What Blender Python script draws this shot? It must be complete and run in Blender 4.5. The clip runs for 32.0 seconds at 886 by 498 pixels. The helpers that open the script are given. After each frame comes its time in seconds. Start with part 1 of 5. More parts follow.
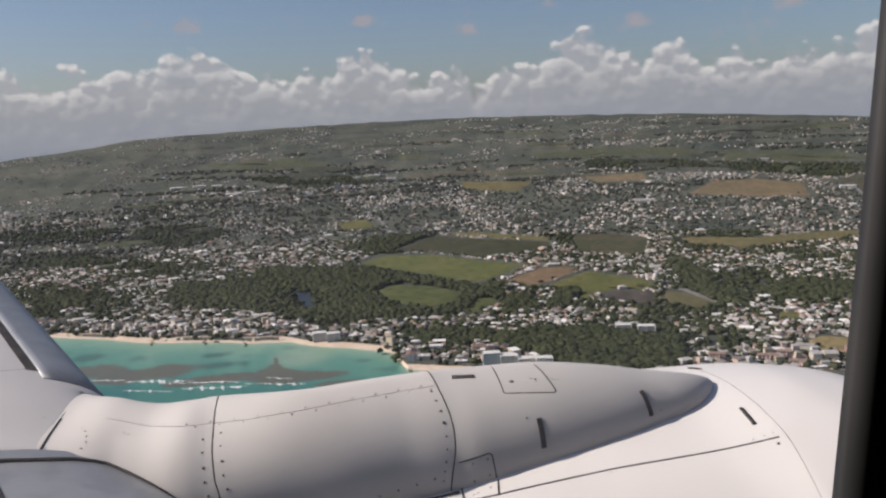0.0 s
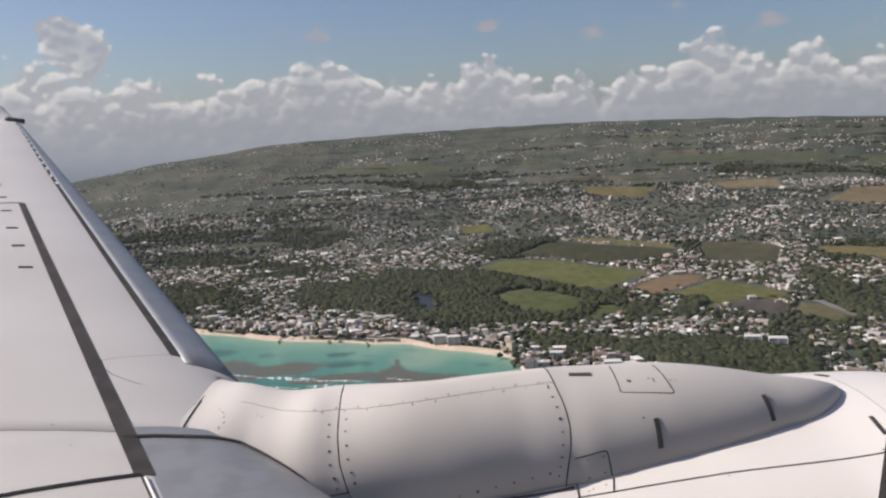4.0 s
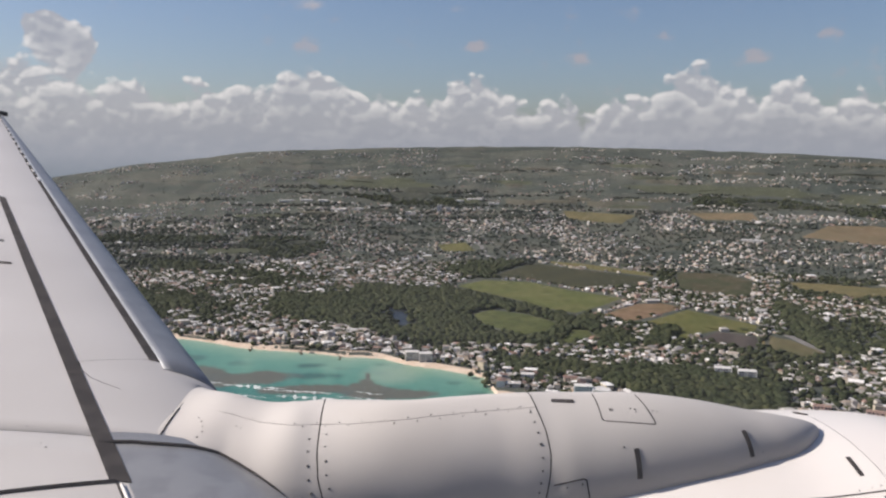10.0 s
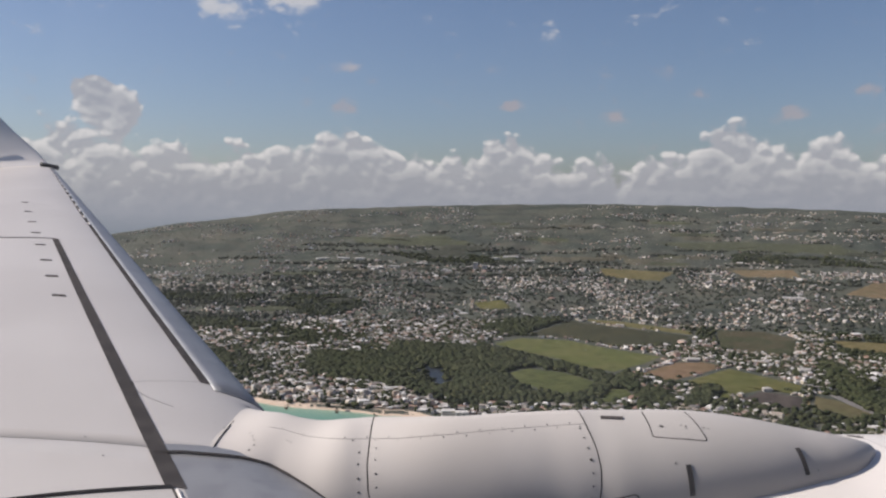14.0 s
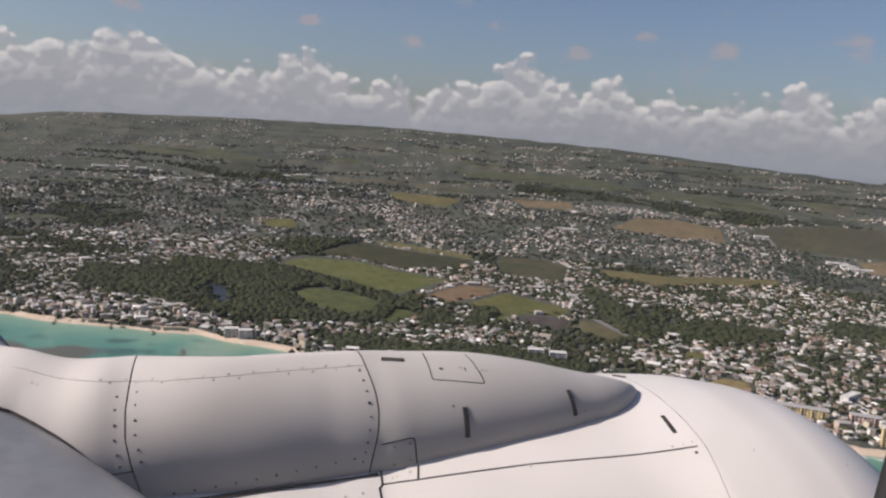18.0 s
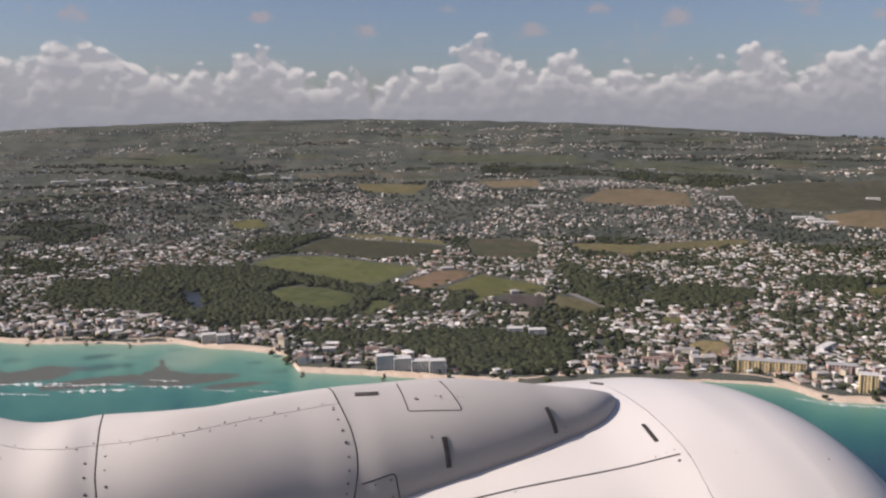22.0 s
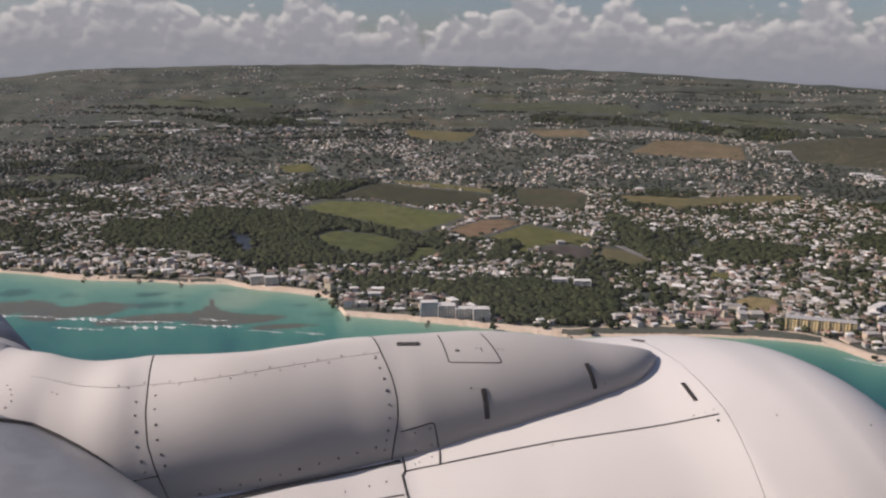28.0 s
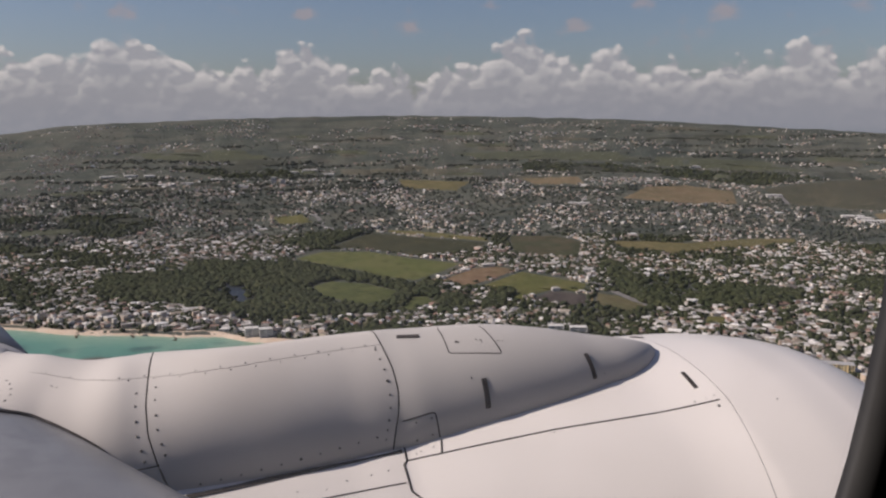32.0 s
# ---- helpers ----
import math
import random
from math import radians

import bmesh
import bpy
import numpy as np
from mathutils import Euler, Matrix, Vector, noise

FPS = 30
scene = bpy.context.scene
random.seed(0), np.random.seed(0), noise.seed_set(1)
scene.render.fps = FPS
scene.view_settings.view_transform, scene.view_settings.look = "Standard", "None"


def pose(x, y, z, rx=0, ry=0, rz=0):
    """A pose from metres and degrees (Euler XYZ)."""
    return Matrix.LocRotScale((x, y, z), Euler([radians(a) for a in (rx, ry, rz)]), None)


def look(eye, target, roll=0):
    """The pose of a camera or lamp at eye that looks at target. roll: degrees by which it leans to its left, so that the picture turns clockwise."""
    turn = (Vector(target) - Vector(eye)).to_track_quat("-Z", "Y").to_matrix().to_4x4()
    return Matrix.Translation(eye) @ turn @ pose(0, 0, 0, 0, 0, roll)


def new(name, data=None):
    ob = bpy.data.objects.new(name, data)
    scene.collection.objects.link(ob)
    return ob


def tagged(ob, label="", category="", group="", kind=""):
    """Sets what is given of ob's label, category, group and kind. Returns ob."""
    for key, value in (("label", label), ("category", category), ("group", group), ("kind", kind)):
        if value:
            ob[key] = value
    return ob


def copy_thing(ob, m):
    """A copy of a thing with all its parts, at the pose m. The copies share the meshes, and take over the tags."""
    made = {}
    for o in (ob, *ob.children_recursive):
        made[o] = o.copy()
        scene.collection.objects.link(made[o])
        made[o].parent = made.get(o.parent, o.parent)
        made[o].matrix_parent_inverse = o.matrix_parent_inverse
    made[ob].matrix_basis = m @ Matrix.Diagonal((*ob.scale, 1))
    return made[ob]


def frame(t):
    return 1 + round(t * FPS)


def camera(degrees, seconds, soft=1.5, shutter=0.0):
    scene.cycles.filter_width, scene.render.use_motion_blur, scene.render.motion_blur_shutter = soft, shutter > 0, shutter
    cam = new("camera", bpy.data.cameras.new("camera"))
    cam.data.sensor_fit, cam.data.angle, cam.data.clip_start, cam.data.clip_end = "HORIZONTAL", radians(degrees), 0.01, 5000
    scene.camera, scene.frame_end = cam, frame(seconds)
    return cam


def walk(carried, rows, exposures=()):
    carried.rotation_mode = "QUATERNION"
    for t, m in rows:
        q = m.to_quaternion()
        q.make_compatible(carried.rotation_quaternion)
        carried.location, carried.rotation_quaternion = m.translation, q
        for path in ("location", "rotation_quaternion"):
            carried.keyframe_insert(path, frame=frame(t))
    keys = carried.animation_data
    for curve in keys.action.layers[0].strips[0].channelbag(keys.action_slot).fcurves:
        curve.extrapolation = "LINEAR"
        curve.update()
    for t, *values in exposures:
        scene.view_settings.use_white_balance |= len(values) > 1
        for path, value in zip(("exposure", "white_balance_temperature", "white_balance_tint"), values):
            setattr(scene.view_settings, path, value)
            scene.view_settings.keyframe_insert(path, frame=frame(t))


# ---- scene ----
EYE = 330.0          # height over the sea by which the island is laid out
SEAT = 324.0         # height of the cabin window over the sea
cam = camera(54.5, 32.0, soft=2.3)
# seconds, x, y, z from the seat, yaw, pitch, roll; x is the nose of the airliner, y its port side
ROWS = [
    (0, 0.0453, 0.0077, 0.0353, -11.542, -8.408, 2.490),
    (0.5, 0.0288, 0.0157, 0.0206, -11.047, -8.783, 1.650),
    (1, 0.0055, 0.0330, 0.0029, -12.234, -8.927, 1.170),
    (1.5, 0.0247, 0.0134, 0.0037, -11.290, -9.059, 1.553),
    (2, 0.0491, -0.0229, 0.0005, -8.216, -8.807, 1.174),
    (2.5, 0.0446, -0.0573, 0.0145, -4.701, -7.686, 1.755),
    (4.5, 0.0377, -0.0684, 0.0267, -3.280, -7.715, 2.690),
    (5, 0.0308, -0.0710, 0.0357, -3.968, -6.812, 1.126),
    (5.5, 0.0193, -0.0702, 0.0419, -5.023, -6.668, -0.049),
    (6, 0.0153, -0.0606, 0.0416, -4.235, -8.462, 1.838),
    (6.5, 0.0216, -0.0582, 0.0325, -5.277, -8.017, -0.023),
    (7, 0.0184, -0.0599, 0.0324, -5.452, -7.422, -0.692),
    (7.5, 0.0120, -0.0591, 0.0253, -5.990, -7.284, -1.154),
    (8, 0.0094, -0.0624, 0.0306, -5.390, -6.477, -0.308),
    (8.5, 0.0192, -0.0634, 0.0127, -5.392, -5.754, -0.485),
    (9, -0.0013, -0.0664, 0.0345, -4.614, -6.792, -0.596),
    (9.5, -0.0012, -0.0664, 0.0324, -4.757, -6.350, -0.999),
    (10, -0.0034, -0.0621, 0.0332, -4.555, -6.628, -0.469),
    (10.5, -0.0132, -0.0788, -0.0181, -4.347, -5.275, -0.304),
    (11, -0.0173, -0.0886, -0.0655, -3.984, -4.498, -0.239),
    (11.5, -0.0116, -0.0997, -0.0898, -4.496, -3.430, -0.136),
    (12, -0.0098, -0.0968, -0.1168, -3.588, -2.861, 0.195),
    (12.5, -0.0204, -0.0943, -0.0960, -3.369, -3.124, 0.947),
    (13, -0.0429, -0.1020, -0.0936, -2.349, -2.850, 0.833),
    (13.5, -0.0437, -0.1071, -0.1054, -2.212, -2.759, 0.229),
    (15.5, -0.0690, -0.1471, -0.0831, -3.700, -4.606, -2.823),
    (16, -0.0557, -0.0555, -0.0789, -8.809, -5.881, -3.354),
    (16.5, -0.0386, -0.0411, -0.0776, -9.978, -6.227, -3.923),
    (17, -0.0263, -0.0075, -0.0778, -12.416, -6.076, -4.129),
    (17.5, -0.0169, 0.0156, -0.0682, -14.542, -6.266, -4.526),
    (18, -0.0097, 0.0398, -0.0661, -15.734, -7.572, -4.185),
    (18.5, 0.0035, 0.0544, -0.0648, -17.887, -7.242, -3.175),
    (19, 0.0160, 0.0537, -0.0362, -17.881, -7.606, -2.371),
    (19.5, 0.0375, 0.0848, -0.0226, -19.392, -11.114, -2.006),
    (20, 0.0453, 0.0869, 0.0074, -19.901, -12.274, -0.826),
    (20.5, 0.0386, 0.0848, 0.0336, -18.844, -10.045, 0.452),
    (21, 0.0305, 0.1028, 0.0516, -19.110, -8.864, 0.662),
    (21.5, 0.0348, 0.0967, 0.0578, -18.901, -8.441, -0.124),
    (22, 0.0315, 0.1019, 0.0590, -18.278, -8.409, 0.425),
    (22.5, 0.0382, 0.0840, 0.0560, -18.573, -7.507, 0.580),
    (23, 0.0449, 0.0865, 0.0547, -18.568, -7.939, 0.066),
    (23.5, 0.0326, 0.0906, 0.0533, -18.134, -8.193, 0.157),
    (24, 0.0274, 0.0814, 0.0392, -18.142, -7.629, 0.173),
    (24.5, 0.0156, 0.0829, 0.0258, -17.330, -8.149, -0.278),
    (26.5, 0.0345, 0.0756, -0.0016, -17.933, -6.089, 1.517),
    (27, 0.0506, 0.0862, 0.0384, -17.102, -10.599, 2.467),
    (27.5, 0.0494, 0.0974, 0.0856, -16.123, -13.012, -0.324),
    (28, 0.0368, 0.0932, 0.0773, -14.987, -11.865, -0.506),
    (28.5, 0.0375, 0.0630, 0.0221, -15.018, -9.772, 0.302),
    (29, 0.0285, 0.0560, -0.0061, -14.845, -9.317, -0.556),
    (29.5, 0.0193, 0.0476, -0.0493, -14.814, -7.901, -0.704),
    (30, 0.0090, 0.0501, -0.0800, -15.041, -8.960, -0.171),
    (30.5, 0.0094, 0.0792, -0.0684, -14.896, -14.274, -2.447),
    (31, 0.0104, 0.0880, -0.0551, -15.717, -13.489, -1.578),
    (31.5, 0.0253, 0.0546, -0.0600, -14.905, -9.536, 0.709),
    (32, 0.0112, 0.0406, -0.1025, -15.513, -8.620, 0.405),
]
walk(cam, [(t, pose(x, y, SEAT + z, 90 + pitch, roll, yaw)) for t, x, y, z, yaw, pitch, roll in ROWS],
     exposures=[(0.0, 0.10, 6400, 12.2), (3.0, 0.17, 6400, 12.2), (5.0, 0.27, 6400, 12.2), (9.0, 0.29, 6400, 12.2), (13.0, 0.22, 6400, 12.2), (16.0, 0.09, 6400, 13.8), (19.0, 0.09, 6512, 15.2), (20.0, -0.09, 6550, 16.8), (21.5, 0.13, 6500, 16.7), (26.6, 0.15, 6519, 16.3), (27.5, -0.06, 6535, 16.3), (28.2, -0.07, 6550, 16.2), (29.0, 0.03, 6550, 16.1), (30.0, 0.03, 6550, 16.1), (30.6, -0.07, 6550, 16.1), (31.1, -0.07, 6550, 16.1), (32.0, -0.12, 6550, 16.0)])

# ---- light ----
SUN = Vector((-0.80, 0.17, 0.58)).normalized()
sun_data = bpy.data.lights.new("sun", "SUN")
sun_data.energy, sun_data.angle, sun_data.color = 5.0, radians(0.6), (1.0, 0.91, 0.81)
sun = new("sun", sun_data)
sun.matrix_world = look((0, 0, 900), Vector((0, 0, 900)) - SUN)


class Tree:
    """Short hand for a node tree."""

    def __init__(self, tree):
        self.t = tree
        self.t.nodes.clear()

    def n(self, kind, props=None, **ins):
        node = self.t.nodes.new(kind)
        for k, v in (props or {}).items():
            setattr(node, k, v)
        for k, v in ins.items():
            self.put(node, k.replace("_", " "), v)
        return node

    def put(self, node, key, v):
        sock = node.inputs[int(key[1:])] if key[0] == "i" and key[1:].isdigit() else node.inputs[key]
        if isinstance(v, bpy.types.NodeSocket):
            self.t.links.new(v, sock)
        else:
            sock.default_value = v

    def math(self, op, a, b=0.0, c=0.0, clamp=False):
        node = self.n("ShaderNodeMath", {"operation": op, "use_clamp": clamp}, i0=a, i1=b)
        self.put(node, "i2", c)
        return node.outputs[0]

    def mix(self, f, a, b, blend="MIX"):
        node = self.n("ShaderNodeMix", {"data_type": "RGBA", "blend_type": blend})
        self.put(node, "i0", f)
        for i, v in ((6, a), (7, b)):
            self.put(node, "i%d" % i, (*v, 1.0) if isinstance(v, tuple) and len(v) == 3 else v)
        return node.outputs[2]

    def ramp(self, f, lo, hi):
        return self.n("ShaderNodeMapRange", {"interpolation_type": "SMOOTHSTEP"}, i0=f, i1=lo, i2=hi, i3=0.0, i4=1.0).outputs[0]

    def noise(self, vec, scale, detail=4.0, rough=0.55, distort=0.0):
        return self.n("ShaderNodeTexNoise", None, Vector=vec, Scale=scale, Detail=detail, Roughness=rough, Distortion=distort).outputs[0]


# ---- sky: clear above, a bank of cumulus over the far side of the island, haze at its foot ----
world = bpy.data.worlds.new("sky")
scene.world = world
world.use_nodes = True
w = Tree(world.node_tree)
sky = w.n("ShaderNodeTexSky", {"sky_type": "NISHITA", "sun_disc": False, "sun_elevation": math.asin(SUN.z),
                              "sun_rotation": math.atan2(SUN.x, SUN.y), "air_density": 1.0, "dust_density": 1.2, "ozone_density": 1.5})
way = w.n("ShaderNodeTexCoord").outputs["Generated"]
sep = w.n("ShaderNodeSeparateXYZ", None, Vector=way)
flat = w.math("SQRT", w.math("ADD", w.math("MULTIPLY", sep.outputs[0], sep.outputs[0]), w.math("ADD", w.math("MULTIPLY", sep.outputs[1], sep.outputs[1]), 1e-4)))
rise = w.math("DIVIDE", sep.outputs[2], flat)
ring = lambda dx, dz, squash=1.0: w.n("ShaderNodeCombineXYZ", None, X=w.math("ADD", w.math("DIVIDE", sep.outputs[0], flat), dx),
                          Y=w.math("DIVIDE", sep.outputs[1], flat), Z=w.math("MULTIPLY", w.math("ADD", rise, dz), squash)).outputs[0]


def blob(a_, e_, r_, s_, squash=1.0):
    """A soft round swelling: degrees to port, degrees up, spread, strength."""
    c_ = Vector((-math.sin(radians(a_)), math.cos(radians(a_)), squash * math.tan(radians(e_))))
    gap = w.n("ShaderNodeVectorMath", {"operation": "DISTANCE"}, i0=ring(0.0, 0.0, squash), i1=c_).outputs["Value"]
    return w.math("MULTIPLY", w.n("ShaderNodeMapRange", {"interpolation_type": "SMOOTHSTEP"}, i0=gap, i1=r_ * 1.9, i2=0.0, i3=0.0, i4=1.0).outputs[0], s_)


# taller heaps in the bank
heaps = [blob(*q) for q in ((-20.5, 4.2, 0.034, 0.44), (-7.5, 4.1, 0.030, 0.20), (-26.1, 4.0, 0.022, 0.16), (-38.2, 3.8, 0.022, 0.24), (-43.6, 4.2, 0.045, 0.30), (2.6, 3.7, 0.06, 0.14), (20.0, 7.5, 0.026, 0.92), (17.9, 6.4, 0.028, 0.72), (21.6, 5.0, 0.042, 0.46), (5.1, 4.3, 0.045, 0.22))]


def cover(dx, dz):
    """Lumps of the cumulus bank, seen a little aside."""
    big = w.noise(ring(dx, dz, 1.3), 15.0, 1.5, 0.5)
    fine = w.noise(ring(dx + 3.0, dz, 1.35), 70.0, 5.0, 0.55)
    total = w.math("ADD", w.math("MULTIPLY", big, 0.78), w.math("MULTIPLY", fine, 0.30))
    for size, much in ((34.0, 0.27), (78.0, 0.17)):
        lump = w.n("ShaderNodeTexVoronoi", {"feature": "SMOOTH_F1"}, Vector=ring(dx + 0.02 * size, dz, 1.2), Scale=size, Smoothness=0.35).outputs["Distance"]
        total = w.math("ADD", total, w.math("MULTIPLY", w.math("SUBTRACT", 1.0, lump), much))
    return total


here, lit_side = cover(0.0, 0.0), cover(-0.003, 0.007)
# the bank thins out with height
bank = here
for heap in heaps:
    bank = w.math("ADD", bank, heap)
bank = w.math("SUBTRACT", bank, w.math("ADD", 0.32, w.math("MULTIPLY", w.math("MAXIMUM", w.math("SUBTRACT", rise, 0.018), 0.0), 10.5)))
mask = w.ramp(bank, 0.0, 0.12)
crest = w.n("ShaderNodeMapRange", {"interpolation_type": "SMOOTHSTEP"}, i0=bank, i1=0.46, i2=0.04, i3=0.0, i4=1.0).outputs[0]
lean_ = w.ramp(w.math("SUBTRACT", here, lit_side), -0.05, 0.11)
light = w.math("ADD", w.math("MULTIPLY", w.math("MULTIPLY", lean_, w.math("ADD", w.math("MULTIPLY", crest, 0.75), 0.25)), 0.95), w.math("MULTIPLY", crest, 0.12), clamp=True)
# single small clouds higher up, flat and greyish
torn = w.noise(ring(5.0, 0.0, 1.6), 34.0, 7.0, 0.6)
high = None
for q in ((-6.6, 6.6, 0.014, 1.0), (-23.9, 5.9, 0.016, 0.9), (-33.5, 6.4, 0.018, 0.9), (-31.1, 5.0, 0.018, 0.8), (-13.4, 5.8, 0.016, 0.9), (4.4, 6.3, 0.014, 0.9), (-28.3, 7.2, 0.013, 0.7), (-18.5, 7.2, 0.014, 0.7), (4.2, 9.0, 0.014, 0.9), (-40.5, 6.9, 0.02, 0.9), (11.5, 12.9, 0.036, 0.95), (8.0, 13.3, 0.036, 0.95), (-45.0, 6.0, 0.014, 0.8)):
    b_ = blob(*q, 1.8)
    high = b_ if high is None else w.math("MAXIMUM", high, b_)
puffs = w.ramp(w.math("ADD", high, w.math("MULTIPLY", torn, 3.2)), 1.86, 2.7)
blue = w.mix(1.0, sky.outputs[0], (0.068, 0.071, 0.081), "MULTIPLY")
cloud = w.mix(light, (0.325, 0.333, 0.362), (0.69, 0.665, 0.64))
air = w.mix(w.math("MULTIPLY", puffs, 0.7), blue, w.mix(w.ramp(rise, 0.14, 0.2), (0.37, 0.335, 0.345), (0.62, 0.60, 0.58)))
air = w.mix(w.math("MULTIPLY", mask, 0.86), air, cloud)
haze = w.n("ShaderNodeMapRange", {"interpolation_type": "SMOOTHSTEP"}, i0=rise, i1=0.047, i2=-0.012, i3=0.0, i4=0.88).outputs[0]
air = w.mix(haze, air, (0.275, 0.292, 0.328))
below = w.n("ShaderNodeMapRange", None, i0=rise, i1=-0.008, i2=-0.05, i3=0.0, i4=1.0).outputs[0]
air = w.mix(below, air, (0.135, 0.170, 0.210))
back = w.n("ShaderNodeBackground", None, Color=air, Strength=0.94)
w.t.links.new(back.outputs[0], w.n("ShaderNodeOutputWorld").inputs[0])


# ---- materials ----
def material(name, build, bump_scale=0.0, bump=0.0, roughness=0.6, metallic=0.0, coat=0.0, spec=0.5):
    """A node material; build(tree, position) returns the socket or colour of its base."""
    m = bpy.data.materials.new(name)
    m.use_nodes = True
    k = Tree(m.node_tree)
    pos = k.n("ShaderNodeNewGeometry").outputs["Position"]
    base = build(k, pos)
    p = k.n("ShaderNodeBsdfPrincipled", None, Metallic=metallic)
    k.put(p, "Roughness", roughness(k, pos) if callable(roughness) else roughness)
    k.put(p, "Specular IOR Level", spec)
    k.put(p, "Coat Weight", coat)
    k.put(p, "Base Color", (*base, 1.0) if isinstance(base, tuple) else base)
    if bump:
        nb = k.n("ShaderNodeBump", None, Height=k.noise(pos, bump_scale, 4.0), Strength=bump, Distance=0.02 if bump_scale > 1 else 0.6)
        k.put(p, "Normal", nb.outputs[0])
    k.t.links.new(p.outputs[0], k.n("ShaderNodeOutputMaterial").inputs[0])
    return m


def two(a, b, scale, c=None, scale2=0.0, lo=0.42, hi=0.58):
    """Two colours in patches of one size, with a third in patches of another."""
    def build(k, pos):
        col = k.mix(k.ramp(k.noise(pos, scale, 5.0), lo, hi), a, b)
        if c:
            col = k.mix(k.math("MULTIPLY", k.ramp(k.noise(pos, scale2, 4.0), 0.45, 0.62), 0.75), col, c)
        return col
    return build


def island_wise(colours, wear=0.25, scale=0.4):
    """One of several colours for each loose piece, or for each object, with a little wear."""
    def build(k, pos):
        a = k.n("ShaderNodeNewGeometry").outputs["Random Per Island"]
        b = k.n("ShaderNodeObjectInfo").outputs["Random"]
        f = k.math("FRACT", k.math("ADD", a, b))
        r = k.n("ShaderNodeValToRGB", None, Fac=f)
        r.color_ramp.interpolation = "CONSTANT"
        el = r.color_ramp.elements
        while len(el) < len(colours):
            el.new(0.5)
        for i, c in enumerate(colours):
            el[i].position, el[i].color = i / len(colours), (*c, 1.0)
        n = k.noise(pos, scale, 4.0)
        return k.mix(k.math("MULTIPLY", k.ramp(n, 0.4, 0.75), wear), r.outputs[0], (0.16, 0.14, 0.12))
    return build


PAINT_WHITE = material("white_paint", two((0.72, 0.682, 0.642), (0.75, 0.710, 0.670), 2.5, (0.685, 0.645, 0.603), 0.9), 60.0, 0.02, 0.40, coat=0.05)
# greyer than the cowl: shade on the pylon is put into this colour
PAINT_AND_SHADE = material("paint_and_shade", two((0.570, 0.535, 0.495), (0.600, 0.565, 0.525), 3.0, (0.535, 0.500, 0.463), 1.1), 60.0, 0.02, 0.62, spec=0.22)
# same paint as the panel, darker to carry the shade on the nose
NOSE_SHADE = material("nose_shade", two((0.520, 0.495, 0.465), (0.545, 0.518, 0.488), 3.0, (0.490, 0.465, 0.437), 1.1), 60.0, 0.02, 0.58, spec=0.25)
PAINT_WING = material("wing_paint", two((0.540, 0.510, 0.478), (0.570, 0.540, 0.508), 1.5, (0.505, 0.475, 0.445), 0.5), 60.0, 0.02, 0.45, spec=0.3)
POLISHED = material("polished_metal", two((0.330, 0.328, 0.325), (0.300, 0.298, 0.296), 3.0, (0.265, 0.264, 0.263), 9.0), 30.0, 0.03, 0.38, metallic=0.35)
# sealant in the seams; also the dark strips that stand for shaded gaps
SEAM = material("sealant_and_shade", two((0.042, 0.038, 0.037), (0.064, 0.057, 0.055), 9.0), roughness=0.95, spec=0.05)
FASTENER = material("fastener_metal", two((0.10, 0.095, 0.09), (0.16, 0.15, 0.14), 20.0), roughness=0.5, metallic=0.4)
RUBBER = material("dark_trim", two((0.012, 0.012, 0.013), (0.02, 0.02, 0.02), 12.0), roughness=0.6)
# skin of the unseen hull, dark so that little light bounces off it
HULL_DARK = material("hull_bounce_dark", two((0.110, 0.116, 0.135), (0.125, 0.130, 0.150), 2.0, (0.100, 0.105, 0.122), 0.8), roughness=0.4)
CABIN = material("cabin_plastic", two((0.42, 0.41, 0.39), (0.46, 0.45, 0.43), 6.0), roughness=0.55)
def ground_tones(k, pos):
    """Grass, scrub and bare earth in drawn-out patches along the coast, greyed for haze."""
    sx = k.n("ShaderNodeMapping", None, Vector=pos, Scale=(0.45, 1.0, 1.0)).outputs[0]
    # base greens lifted towards grey: distance haze is in the colour
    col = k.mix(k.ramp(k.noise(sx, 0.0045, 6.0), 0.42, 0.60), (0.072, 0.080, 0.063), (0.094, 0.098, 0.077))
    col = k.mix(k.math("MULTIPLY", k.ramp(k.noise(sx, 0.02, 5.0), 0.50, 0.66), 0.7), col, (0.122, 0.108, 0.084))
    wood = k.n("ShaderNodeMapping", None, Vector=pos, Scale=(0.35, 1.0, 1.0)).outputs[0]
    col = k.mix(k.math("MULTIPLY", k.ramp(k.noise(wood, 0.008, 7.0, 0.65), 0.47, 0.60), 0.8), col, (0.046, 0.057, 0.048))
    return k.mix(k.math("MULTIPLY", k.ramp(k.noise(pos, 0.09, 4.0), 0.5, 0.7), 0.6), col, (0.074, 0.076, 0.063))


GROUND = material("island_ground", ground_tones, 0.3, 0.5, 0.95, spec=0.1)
BEACH = material("beach_sand", two((0.576, 0.454, 0.346), (0.640, 0.525, 0.410), 0.05, (0.512, 0.397, 0.294), 0.4), 0.5, 0.3, 0.95, spec=0.1)
